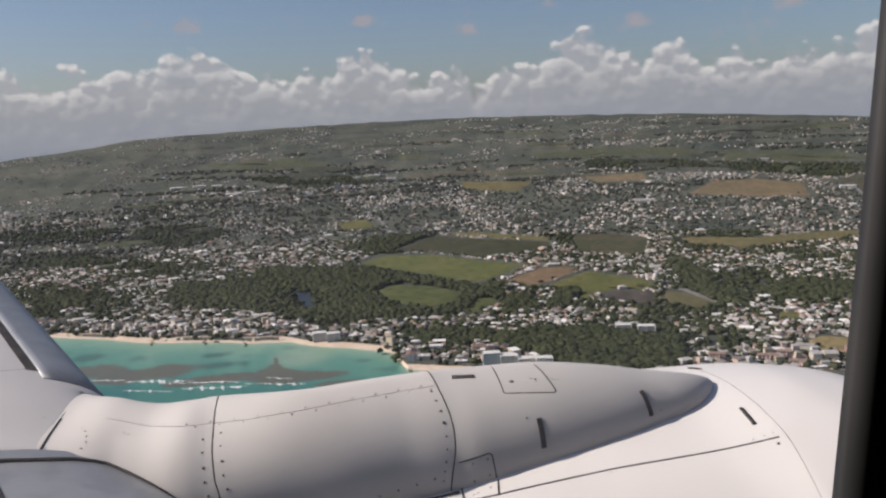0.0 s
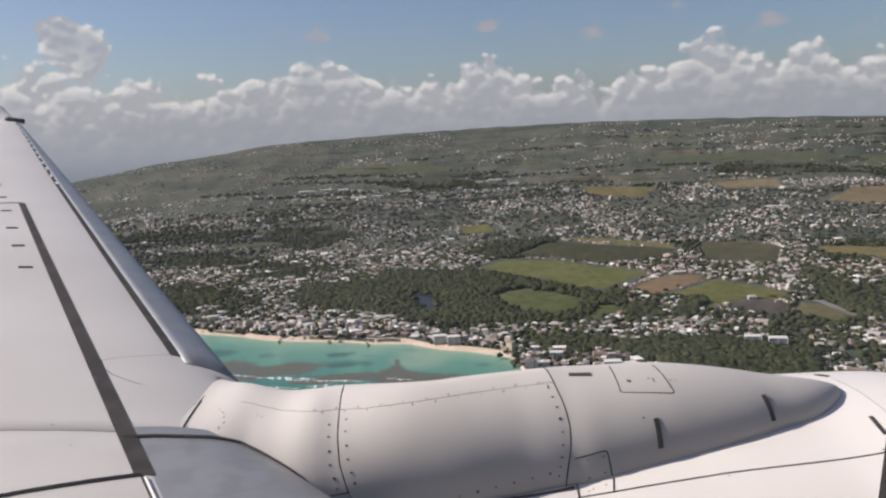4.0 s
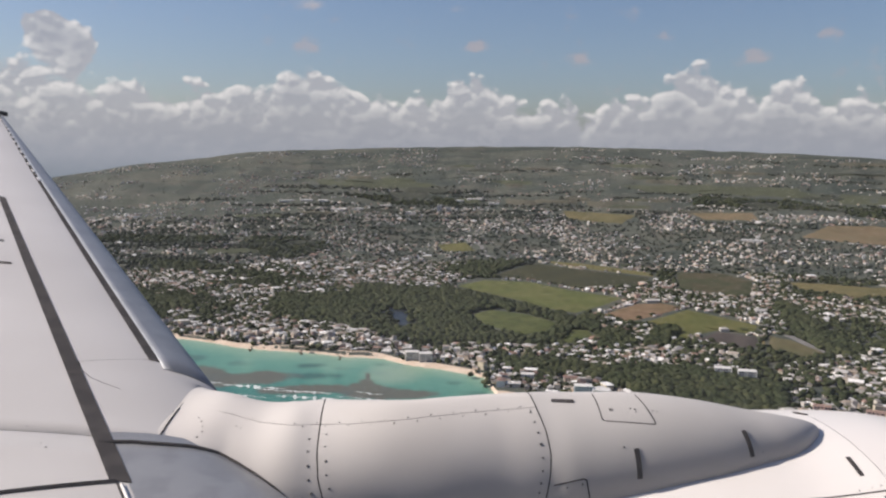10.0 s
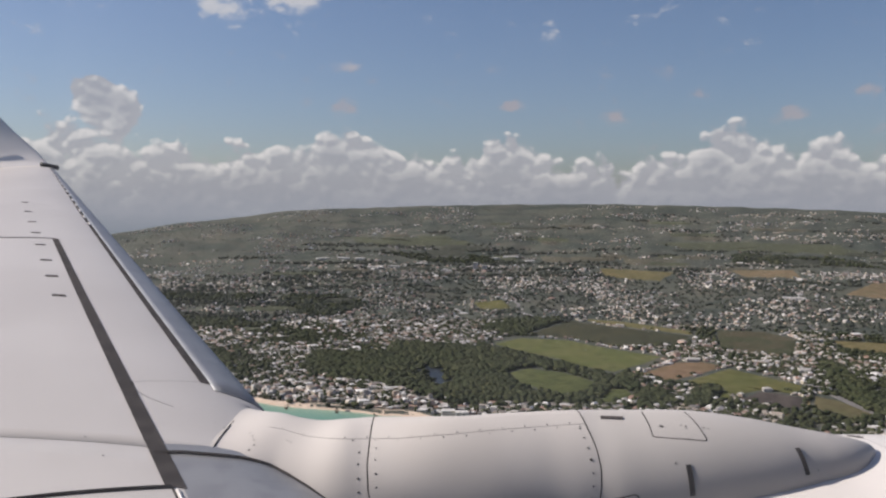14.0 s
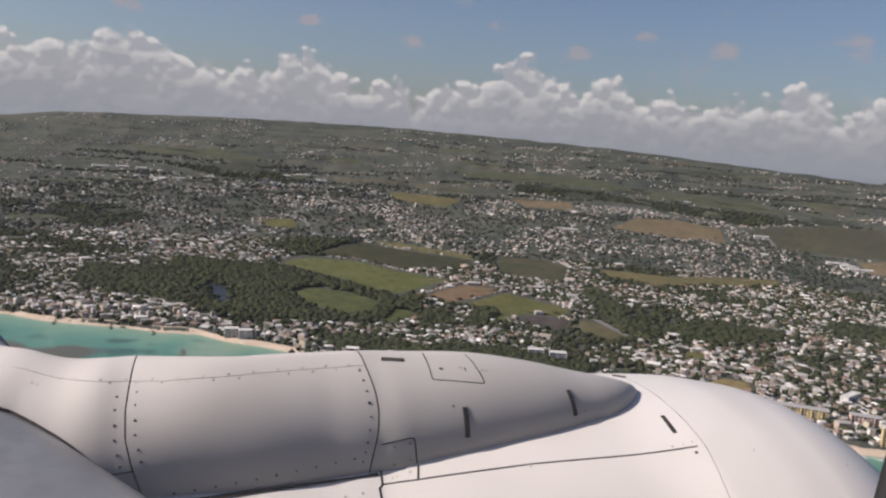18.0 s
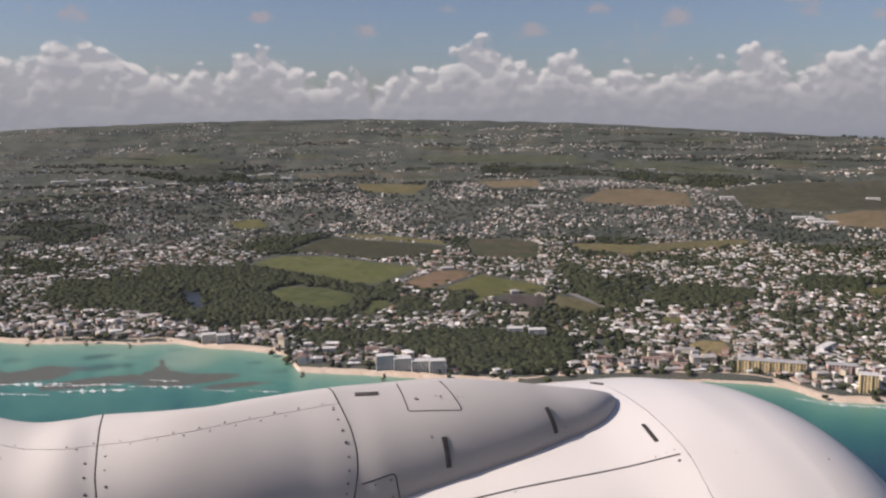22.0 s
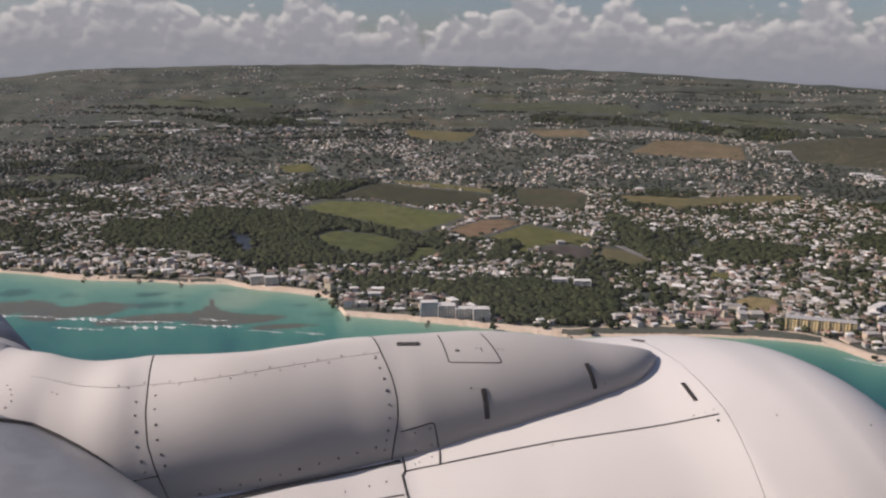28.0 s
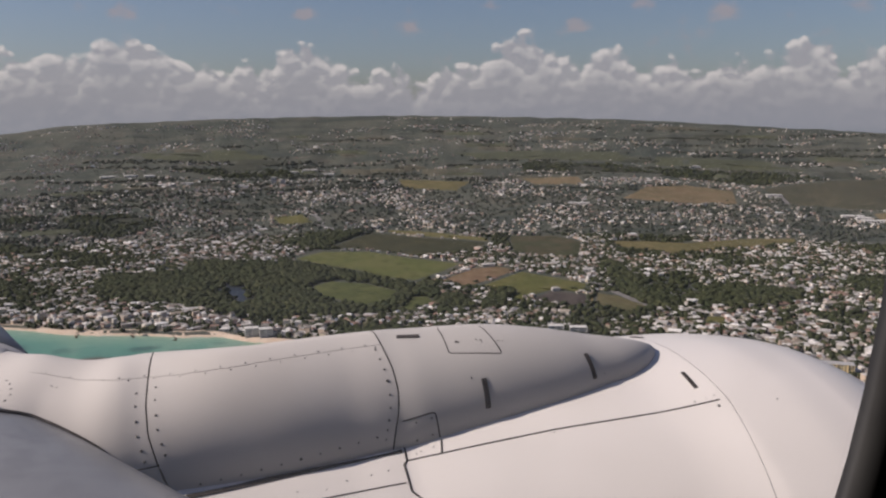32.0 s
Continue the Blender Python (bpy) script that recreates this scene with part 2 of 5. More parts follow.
def leaf_tones(k, pos):
    """Greens that vary from crown to crown, with darker and drier patches."""
    each = k.n("ShaderNodeNewGeometry").outputs["Random Per Island"]
    col = k.mix(k.math("POWER", each, 1.6), (0.024, 0.031, 0.015), (0.060, 0.065, 0.030))
    col = k.mix(k.math("MULTIPLY", k.ramp(k.noise(pos, 0.012, 4.0), 0.45, 0.62), 0.6), col, (0.030, 0.040, 0.018))
    return k.mix(k.math("MULTIPLY", k.ramp(k.noise(pos, 0.35, 4.0), 0.5, 0.7), 0.5), col, (0.070, 0.069, 0.034))


LEAVES = material("foliage", leaf_tones, 0.6, 0.8, 0.9, spec=0.1)
# greyer, lighter leaf tones for far trees: haze put into the colour
HAZED_SCRUB = material("hazed_scrub", two((0.038, 0.048, 0.036), (0.052, 0.060, 0.046), 0.02, (0.074, 0.076, 0.058), 0.15), 0.6, 0.8, 0.95, spec=0.1)
HAZED_BELT = material("hazed_belt", two((0.046, 0.053, 0.041), (0.060, 0.065, 0.049), 0.02, (0.076, 0.078, 0.060), 0.15), 0.6, 0.8, 0.95, spec=0.1)
SLAT = material("slat_metal", two((0.24, 0.25, 0.27), (0.27, 0.28, 0.30), 2.0, (0.21, 0.22, 0.235), 7.0), roughness=0.5, metallic=0.25)
BARK = material("bark", two((0.10, 0.075, 0.05), (0.14, 0.11, 0.08), 1.5), roughness=0.95)
ROOFS = material("roofs", island_wise([(0.480, 0.450, 0.410), (0.170, 0.155, 0.140), (0.340, 0.290, 0.240), (0.760, 0.735, 0.695), (0.195, 0.118, 0.088), (0.660, 0.635, 0.600), (0.270, 0.165, 0.120), (0.400, 0.378, 0.350), (0.290, 0.238, 0.185), (0.620, 0.590, 0.545), (0.155, 0.138, 0.120), (0.330, 0.310, 0.290)]), roughness=0.75)
WALLS = material("house_walls", island_wise([(0.560, 0.515, 0.435), (0.490, 0.385, 0.290), (0.660, 0.630, 0.590), (0.470, 0.330, 0.270), (0.520, 0.455, 0.330), (0.400, 0.375, 0.340), (0.590, 0.525, 0.440)], 0.2, 0.6), roughness=0.85)
WINDOW = material("dark_window", two((0.03, 0.035, 0.04), (0.06, 0.065, 0.07), 0.6), roughness=0.2)
ASPHALT = material("asphalt", two((0.128, 0.125, 0.118), (0.179, 0.166, 0.154), 0.2), roughness=0.9)
ROCK = material("reef_rock", two((0.128, 0.096, 0.058), (0.090, 0.070, 0.051), 0.05), 0.4, 0.6, 0.9)

# window pane: clear, with a thin film of scuffs that scatters a little of the daylight inwards
PANE = bpy.data.materials.new("scuffed_acrylic")
PANE.use_nodes = True
pk = Tree(PANE.node_tree)
# besides scuffs, the film's strength stands for haze in the air
film = pk.math("MULTIPLY", pk.noise(pk.n("ShaderNodeNewGeometry").outputs["Position"], 9.0, 5.0), 0.080)
pk.t.links.new(pk.n("ShaderNodeMixShader", None, i0=film, i1=pk.n("ShaderNodeBsdfTransparent").outputs[0], i2=pk.n("ShaderNodeBsdfTranslucent", None, Color=(0.8, 0.8, 0.8, 1.0)).outputs[0]).outputs[0], pk.n("ShaderNodeOutputMaterial").inputs[0])


# ---- plan of the island, in degrees to port of abeam and degrees below the eye ----
def along(x, table):
    xs, ys = zip(*table)
    return float(np.interp(x, xs, ys))


SKYLINE = ((-70, -2.0), (-46.5, -1.3), (-41, -1.0), (-34.6, -0.62), (-27.5, -0.22), (-20, 0.02), (-12.7, 0.14), (-7.3, 0.10), (-2, 0.02), (3, -0.18), (7.5, -0.32), (10, -0.7), (15, -1.25), (20, -2.1), (28, -3.4), (45, -5.0))
SHORE = ((-70, 15.2), (-55, 16.3), (-47.4, 16.95), (-44.6, 17.25), (-43, 17.25), (-42.2, 17.03), (-41, 16.76), (-39.3, 16.69), (-36.8, 16.77), (-33.2, 17.01), (-29.4, 17.3), (-26, 17.56), (-24.5, 17.76), (-22.9, 17.66), (-20.6, 17.49), (-18.2, 17.3), (-15.9, 17.12), (-13.2, 16.89), (-10.5, 16.67), (-8.8, 16.52), (-8.3, 15.89), (-8, 15.36), (-7.2, 15.19),
         (-4.6, 14.77), (-2.7, 14.56), (-1.1, 14.12), (1.3, 13.98), (4.6, 13.56), (6.8, 13.37), (8.7, 13.1), (10.5, 12.65), (12.4, 12.34), (16.1, 11.59), (18.3, 11.2), (19.4, 10.4), (22, 9.3), (25.5, 9.0), (29.3, 8.3), (33.2, 7.74), (45, 6.6))
FAR = 4870.0


def height(az, d):
    """Land height: a coastal plain raised to a ridge that fits the camera's view."""
    top = EYE + FAR * math.tan(radians(along(az, SKYLINE)))
    s = min(max((d - 2150.0) / (FAR - 2150.0), 0.0), 1.0)
    wave = noise.noise((az * 0.16, d * 0.0022, 3.0)) * 42.0 * s * (1.0 - s) * 2.0 + noise.noise((az * 0.9, d * 0.004, 8.0)) * 14.0 * s * min(1.0, (1.0 - s) * 4 + 0.35)
    return 3.0 + (top - 3.0) * s ** 1.45 + wave


TWIST = 0.43         # degrees by which the plan is turned to port


def place(az, d, z=None):
    a = radians(az + TWIST)
    return Vector((-d * math.sin(a), d * math.cos(a), height(az, d) if z is None else z))


def shore(az):
    base = (EYE - 0.0) / math.tan(radians(along(az, SHORE)))
    return base + 5.0 * noise.noise((az * 0.9, 1.0, 0.0)) + 4.0 * noise.noise((az * 2.7, 5.0, 0.0))


def far_at(az, dep):
    """The distance at which the land shows that many degrees below the eye."""
    lo, hi = 700.0, FAR
    for _ in range(26):
        mid = 0.5 * (lo + hi)
        if math.degrees(math.atan2(EYE - height(az, mid), mid)) > dep:
            lo = mid
        else:
            hi = mid
    return lo


def mesh_ob(name, verts, faces, mats, face_mats=None, smooth=False):
    me = bpy.data.meshes.new(name)
    me.from_pydata([tuple(v) for v in verts], [], faces)
    for m in mats:
        me.materials.append(m)
    if face_mats is not None:
        me.polygons.foreach_set("material_index", np.asarray(face_mats, dtype=np.int32))
    if smooth:
        me.polygons.foreach_set("use_smooth", np.ones(len(me.polygons), dtype=bool))
    me.update()
    return new(name, me)


def grid_faces(nu, nv):
    return [(i * nv + j, i * nv + j + 1, (i + 1) * nv + j + 1, (i + 1) * nv + j) for i in range(nu - 1) for j in range(nv - 1)]


# ground: one sheet from under the shore to the ridge, and on round the aircraft below the water
azs = np.concatenate([np.linspace(-180, -66, 30), np.arange(-65, 48, 0.25), np.linspace(50, 180, 32)])
verts, nv = [], 110
for az in azs:
    inside = -66 <= az <= 48
    s0 = shore(max(-66, min(48, az)))
    for j in range(nv):
        if j < 4:
            d, z = s0 - 260 + 65 * j + 12 * (j == 3) * 5, -14 + 4.2 * j
        else:
            f = (j - 4) / (nv - 5)
            d = s0 + 8 + (FAR - s0 - 8) * (0.35 * f + 0.65 * f * f)
            z = height(az, d) - 1.4 * (j == 4)
        if not inside:
            edge = min(abs(az + 66), abs(az - 48)) if abs(az) < 120 else 60
            z = z if edge < 1 else -14 + (z + 14) * max(0.0, 1 - edge / 25)
        verts.append(place(az, d, z))
ground = tagged(mesh_ob("ground", verts, grid_faces(len(azs), nv), [GROUND], smooth=True), "green and brown island ground, greyed for haze, rising to low hills", "ground", kind="structure")

# beach: a sloping strip of pale sand along the shore
verts = []
bz = np.arange(-64, 46, 0.12)
for az in bz:
    s0 = shore(az)
    wide = float(np.interp(az, (-47, -43, -41, -38, -30, -25, -22, -19, -9, -8, -6, -2, 0, 5, 9, 14, 18), (17, 15, 22, 34, 34, 30, 15, 13, 14, 10, 20, 15, 26, 24, 22, 24, 12))) + 6.0 * noise.noise((az * 0.5, 9.0, 0.0))
    for q, z in ((-9, -0.9), (0, 0.45), (0.55, 2.2), (1.0, 3.35), (1.06, 2.6)):
        verts.append(place(az, s0 + (q if q < 0 else q * wide), z))
tagged(mesh_ob("beach", verts, grid_faces(len(bz), 5), [BEACH], smooth=True), "narrow beach of pale sand between the sea and the town", "beach", kind="structure")

# sea: one sheet; its colour follows the depth over sand and reef
wz = np.concatenate([np.linspace(-180, -66, 20), np.arange(-65, -14, 0.5), np.arange(-14, 24, 0.16), np.arange(24, 47, 0.5), np.linspace(48, 180, 22)])
wd = np.concatenate([[2.0, 200, 500, 700, 850], np.arange(900, 1500, 5.5), np.arange(1500, 2700, 16), [3000, 3600, 4300, 4890]])
verts, tint = [], []
# brown reef flat with a sand spit, and dark weed patches: degrees to port, degrees below the eye, reach in both, darkness
REEF = ((0.0, 15.45, 0.22, 0.36), (0.1, 15.75, 0.62, 0.32), (0.2, 15.98, 1.3, 0.28), (0.3, 16.2, 2.3, 0.28), (-1.6, 16.5, 3.0, 0.30), (-4.6, 17.1, 2.2, 0.16), (4.0, 16.05, 3.0, 0.30), (8.6, 15.15, 3.4, 0.42), (12.5, 14.6, 3.2, 0.45))
WEED = ((3.6, 14.5, 1.0, 0.16, 0.75), (3.2, 15.2, 1.5, 0.24, 0.75), (2.0, 14.75, 0.7, 0.12, 0.6), (8.4, 14.2, 0.9, 0.25, 0.6), (-5.9, 15.75, 0.5, 0.13, 0.5), (-7.0, 16.4, 0.9, 0.18, 0.45), (11.5, 13.7, 0.9, 0.2, 0.7), (14.0, 13.2, 1.3, 0.2, 0.6), (17.5, 12.6, 1.2, 0.22, 0.7), (-1.0, 14.55, 0.5, 0.08, 0.35))
for az in wz:
    s0 = shore(max(-65, min(46, az)))
    reach = float(np.interp(az, (-60, -38, -30, -12, -4, 4, 12, 18, 25), (230, 240, 380, 520, 760, 900, 900, 760, 520)))
    for d in wd:
        off = s0 - d
        n1 = noise.noise((az * 0.55, d * 0.009, 2.0)) + 0.5 * noise.noise((az * 1.7, d * 0.03, 4.0))
        depth = max(0.0, off / reach + 0.10 * n1 * min(1.0, off / 160.0))
        c = [float(np.interp(depth, (0, 0.03, 0.10, 0.25, 0.45, 0.85, 1.25), col)) for col in
             ((0.32, 0.190, 0.110, 0.055, 0.018, 0.0060, 0.0030), (0.40, 0.315, 0.250, 0.185, 0.108, 0.044, 0.016), (0.28, 0.225, 0.180, 0.140, 0.100, 0.068, 0.050))]
        dep = math.degrees(math.atan2(EYE, d))
        brown = dark = 0.0
        for ra, rd, sa, sd in REEF:
            brown = max(brown, 1.35 - ((az - ra) / sa) ** 2 - ((dep - rd) / sd) ** 2 + 0.75 * n1)
        for ra, rd, sa, sd, much in WEED:
            dark = max(dark, much * min(1.0, max(0.0, 1.3 - ((az - ra) / sa) ** 2 - ((dep - rd) / sd) ** 2 + 1.1 * n1)))
        brown = 0.92 * min(1.0, max(0.0, 1.8 * brown))
        # pale sand behind the spit
        sand = max(0.0, 1.0 - ((az + 1.6) / 2.4) ** 2 - ((dep - 15.2) / 0.8) ** 2) * 0.6
        c = [c[i] * (1 - sand) + (0.30, 0.36, 0.26)[i] * sand for i in range(3)]
        c = [c[i] * (1 - dark) + (0.035, 0.085, 0.068)[i] * dark for i in range(3)]
        tint.append([c[i] * (1 - brown) + (0.108, 0.094, 0.064)[i] * brown for i in range(3)] + [1.0])
        verts.append(place(az, d, 0.0))
SEA = material("sea_water", lambda k, pos: k.mix(k.math("MULTIPLY", k.ramp(k.noise(pos, 0.02, 5.0), 0.5, 0.75), 0.18), k.n("ShaderNodeAttribute", {"attribute_name": "depth_tint"}).outputs[0], (0.02, 0.10, 0.14)), 0.09, 0.35, 0.34, spec=0.18)
sea = mesh_ob("sea", verts, grid_faces(len(wz), len(wd)), [SEA], smooth=True)
layer = sea.data.color_attributes.new("depth_tint", "FLOAT_COLOR", "POINT")
layer.data.foreach_set("color", np.array(tint, dtype=np.float32).ravel())
# thin lines of surf breaking over the outer reef
FOAM = material("surf_foam", two((0.40, 0.45, 0.43), (0.60, 0.62, 0.60), 0.12), roughness=0.9)
for a0, a1, e0, e1, broad in ((9.6, 5.4, 15.5, 16.0, 9.0), (7.4, 3.6, 15.9, 16.3, 6.0), (6.2, 2.0, 16.4, 16.75, 10.0), (4.6, 2.4, 16.15, 16.4, 5.0), (2.2, -1.9, 16.55, 17.0, 7.0), (9.8, 6.8, 16.0, 16.5, 7.0), (13.0, 9.6, 14.9, 15.4, 8.0), (-2.4, -4.6, 17.25, 17.5, 5.0), (0.8, -1.0, 16.3, 16.55, 4.0), (15.0, 12.6, 14.6, 14.9, 6.0), (-41.6, -44.0, 17.35, 17.5, 4.0), (-43.6, -47.2, 17.45, 17.25, 5.0), (-5.4, -7.4, 17.5, 17.75, 4.0)):
    vv = []
    for s in np.linspace(0, 1, 90):
        az = a0 + (a1 - a0) * s
        d = EYE / math.tan(radians(e0 + (e1 - e0) * s + 0.05 * noise.noise((az * 2.1, e0, 2.0))))
        half = 1.5 * broad * math.sin(math.pi * s) ** 0.6 * max(0.01, 0.12 + 1.2 * noise.noise((az * 4.0, e0, 6.0)) + 0.5 * noise.noise((az * 13.0, e0, 1.0)))
        vv += [place(az, d - half, 0.12), place(az, d, 0.6), place(az, d + half * 0.7, 0.12)]
    tagged(mesh_ob("surf", vv, grid_faces(90, 3), [FOAM], smooth=True), "ragged white streak of surf on the reef", "surf", kind="structure")
tagged(sea, "clear tropical sea, turquoise over sand and deep blue offshore", "sea", kind="structure")


def part(name, bm, mat, parent, label=""):
    """One mesh under a thing or a part."""
    me = bpy.data.meshes.new(name)
    bm.to_mesh(me)
    bm.free()
    me.materials.append(mat)
    ob = new(name, me)
    ob.parent = parent
    return tagged(ob, label)


# ---- town, woods and fields ----
rng = np.random.default_rng(7)


class Soup:
    """Gathers many small shapes into one mesh."""

    def __init__(self):
        self.v, self.f, self.m, self.n = [], [], [], 0

    def add(self, verts, faces, mats):
        self.v.append(verts)
        self.f.extend([tuple(i + self.n for i in f) for f in faces])
        self.m.extend(mats)
        self.n += len(verts)

    def make(self, name, mats, smooth=False):
        return mesh_ob(name, np.concatenate(self.v), self.f, mats, self.m, smooth)


def house_shape(l, b, h, roof, kind):
    """A house of length l and width b with eaves at h: walls, and a hipped, gabled or flat roof."""
    x, y, e = l / 2, b / 2, 0.5
    wall = [(-x, -y, -1.5), (x, -y, -1.5), (x, y, -1.5), (-x, y, -1.5), (-x, -y, h), (x, -y, h), (x, y, h), (-x, y, h)]
    wf = [(0, 1, 5, 4), (1, 2, 6, 5), (2, 3, 7, 6), (3, 0, 4, 7)]
    X, Y = x + e, y + e
    rv = [(-X, -Y, h), (X, -Y, h), (X, Y, h), (-X, Y, h)]
    if kind == 0:      # hipped
        r = max(x - y * 0.8, 0.2)
        rv += [(-r, 0, h + roof), (r, 0, h + roof)]
        rf = [(0, 1, 5, 4), (2, 3, 4, 5), (1, 2, 5), (3, 0, 4), (3, 2, 1, 0)]
    elif kind == 1:    # gabled
        rv += [(-X, 0, h + roof), (X, 0, h + roof)]
        rf = [(0, 1, 5, 4), (2, 3, 4, 5), (1, 2, 5), (3, 0, 4), (3, 2, 1, 0)]
    else:              # flat, with a low edge
        rv += [(-X, -Y, h + 0.5), (X, -Y, h + 0.5), (X, Y, h + 0.5), (-X, Y, h + 0.5)]
        rf = [(0, 1, 5, 4), (1, 2, 6, 5), (2, 3, 7, 6), (3, 0, 4, 7), (4, 5, 6, 7), (3, 2, 1, 0)]
    return np.array(wall), wf, np.array(rv), rf


def turned(v, p, a):
    c, s = math.cos(a), math.sin(a)
    return np.column_stack((v[:, 0] * c - v[:, 1] * s + p[0], v[:, 0] * s + v[:, 1] * c + p[1], v[:, 2] + p[2]))


def poly_in(az, dep, poly):
    ok, j = False, len(poly) - 1
    for i in range(len(poly)):
        (xi, yi), (xj, yj) = poly[i], poly[j]
        if (yi > dep) != (yj > dep) and az < (xj - xi) * (dep - yi) / (yj - yi) + xi:
            ok = not ok
        j = i
    return ok


FIELDS, WOODS = [], []


def field(name, label, tone, tone2, *outline):
    """Open ground: two colours, and its outline in degrees."""
    FIELDS.append((name, label, (tone, tone2), outline))


def wood(*outline):
    WOODS.append(outline)


field("cane_field", "bright green cane field in long strips", (0.094, 0.106, 0.034), (0.122, 0.122, 0.046), (-5.5, 9.18), (-7.5, 8.74), (-10.9, 8.83), (-13.9, 9.36), (-17.5, 9.77), (-16.3, 10.30), (-14.2, 10.98), (-12.3, 10.72), (-10.1, 10.17), (-7.1, 9.57))
field("ploughed_field", "bare brown ploughed field", (0.190, 0.128, 0.078), (0.160, 0.118, 0.064), (-15.4, 10.99), (-17.8, 10.08), (-19.6, 9.93), (-21.1, 10.15), (-19.5, 10.76), (-17.4, 11.39))
field("grass_field", "green pasture beside the ploughed field", (0.100, 0.104, 0.034), (0.125, 0.116, 0.042), (-21.1, 10.22), (-23.0, 10.54), (-25.8, 11.01), (-25.6, 11.64), (-23.4, 11.48), (-21.8, 11.92), (-20.8, 12.47), (-20.3, 12.27), (-20.9, 11.53), (-17.8, 11.40), (-19.5, 10.83))
field("dark_field", "dark freshly turned field plot", (0.066, 0.055, 0.050), (0.082, 0.068, 0.058), (-21.8, 12.18), (-23.0, 11.56), (-25.6, 11.75), (-25.6, 12.42), (-24.5, 12.69))
field("stubble_field", "tan stubble field by the road", (0.115, 0.100, 0.052), (0.100, 0.096, 0.045), (-26.1, 11.57), (-27.5, 11.74), (-29.8, 12.45), (-28.3, 13.03), (-26.1, 12.31))
field("meadow", "green meadow inside the wood", (0.068, 0.082, 0.028), (0.090, 0.098, 0.036), (-6.9, 11.10), (-8.2, 10.77), (-10.8, 11.02), (-13.0, 11.57), (-12.2, 12.21), (-10.7, 12.51), (-7.7, 11.89))
field("meadow", "green meadow inside the wood", (0.068, 0.082, 0.028), (0.090, 0.098, 0.036), (-11.6, 12.85), (-13.0, 12.75), (-13.8, 11.98), (-14.9, 11.94), (-15.3, 12.34), (-13.7, 12.9))
field("upper_field", "yellowish field strip behind the cane", (0.150, 0.132, 0.056), (0.125, 0.116, 0.048), (-10.9, 7.38), (-14.3, 7.57), (-19.2, 8.08), (-19.2, 8.30), (-13.9, 7.86))
field("scrub_field", "dark olive scrub field behind the cane", (0.046, 0.048, 0.026), (0.060, 0.058, 0.030), (-10.9, 7.56), (-13.9, 7.90), (-19.2, 8.34), (-18.8, 8.75), (-15.8, 9.20), (-13.9, 9.28), (-10.9, 8.75), (-7.9, 8.65), (-8.7, 8.32))
field("garden_plots", "dark green and brown garden plots near the road", (0.058, 0.062, 0.032), (0.084, 0.070, 0.042), (-20.2, 7.87), (-23.2, 7.80), (-25.2, 8.20), (-25.1, 9.3), (-23.0, 9.25), (-20.5, 9.1))
field("olive_field", "olive field strip between the houses", (0.150, 0.126, 0.058), (0.120, 0.108, 0.050), (-26.6, 8.13), (-30.8, 8.30), (-35.8, 7.76), (-38.6, 7.60), (-38.6, 7.95), (-34.1, 8.52), (-30.9, 8.93), (-27.5, 8.58))
field("dry_field", "dry tan field among the far houses", (0.185, 0.138, 0.082), (0.150, 0.122, 0.070), (-27.5, 5.34), (-29.0, 4.54), (-31.9, 4.41), (-34.7, 4.77), (-35.1, 5.60), (-31.2, 5.61))
field("dry_field", "dry tan field beyond the industrial halls", (0.185, 0.138, 0.082), (0.150, 0.122, 0.070), (-42.5, 5.93), (-44.7, 5.50), (-49.0, 5.42), (-49.5, 6.75), (-43.2, 6.60))
field("dry_field", "dry tan field among the far houses", (0.165, 0.132, 0.076), (0.135, 0.116, 0.064), (-20.8, 4.02), (-24.9, 3.90), (-25.5, 4.43), (-21.9, 4.45))
field("olive_field", "olive field strip between the houses", (0.135, 0.120, 0.058), (0.112, 0.104, 0.050), (-12.6, 4.05), (-17.8, 4.26), (-17.0, 4.91), (-13.3, 4.66))
field("playing_field", "bare sandy playing field in the town", (0.240, 0.188, 0.090), (0.210, 0.172, 0.078), (-34.9, 14.55), (-35.7, 14.19), (-37.4, 14.24), (-38.0, 15.03), (-35.0, 15.27))
field("green_plot", "small green plot between houses", (0.125, 0.116, 0.044), (0.104, 0.100, 0.036), (-33.3, 12.91), (-34.5, 12.80), (-34.6, 13.41), (-33.1, 13.47))
field("green_plot", "small green plot between houses", (0.125, 0.116, 0.044), (0.104, 0.100, 0.036), (-44.9, 10.26), (-48.0, 9.93), (-48.0, 10.59), (-45.3, 10.78))
field("green_plot", "small green plot between houses", (0.105, 0.108, 0.044), (0.088, 0.092, 0.036), (-4.6, 6.46), (-6.6, 6.30), (-7.3, 6.85), (-5.1, 6.96))
# hill pastures carry the distance haze in their greyed greens
field("hill_pasture", "pale green pasture on the far slope", (0.086, 0.092, 0.056), (0.072, 0.078, 0.050), (-16.3, 2.33), (-22.3, 2.19), (-27.5, 2.31), (-29.3, 2.92), (-23.8, 2.84), (-18.6, 2.82))
field("hill_pasture", "pale green pasture on the far slope", (0.086, 0.092, 0.056), (0.072, 0.078, 0.050), (4.6, 2.11), (-0.6, 2.10), (-5.4, 2.40), (-3.3, 2.76), (2.1, 2.63))
field("hill_pasture", "pale green pasture on the far slope", (0.086, 0.092, 0.056), (0.072, 0.078, 0.050), (-29.3, 2.56), (-36.4, 2.84), (-39.1, 3.45), (-34.0, 3.44), (-29.7, 3.15))
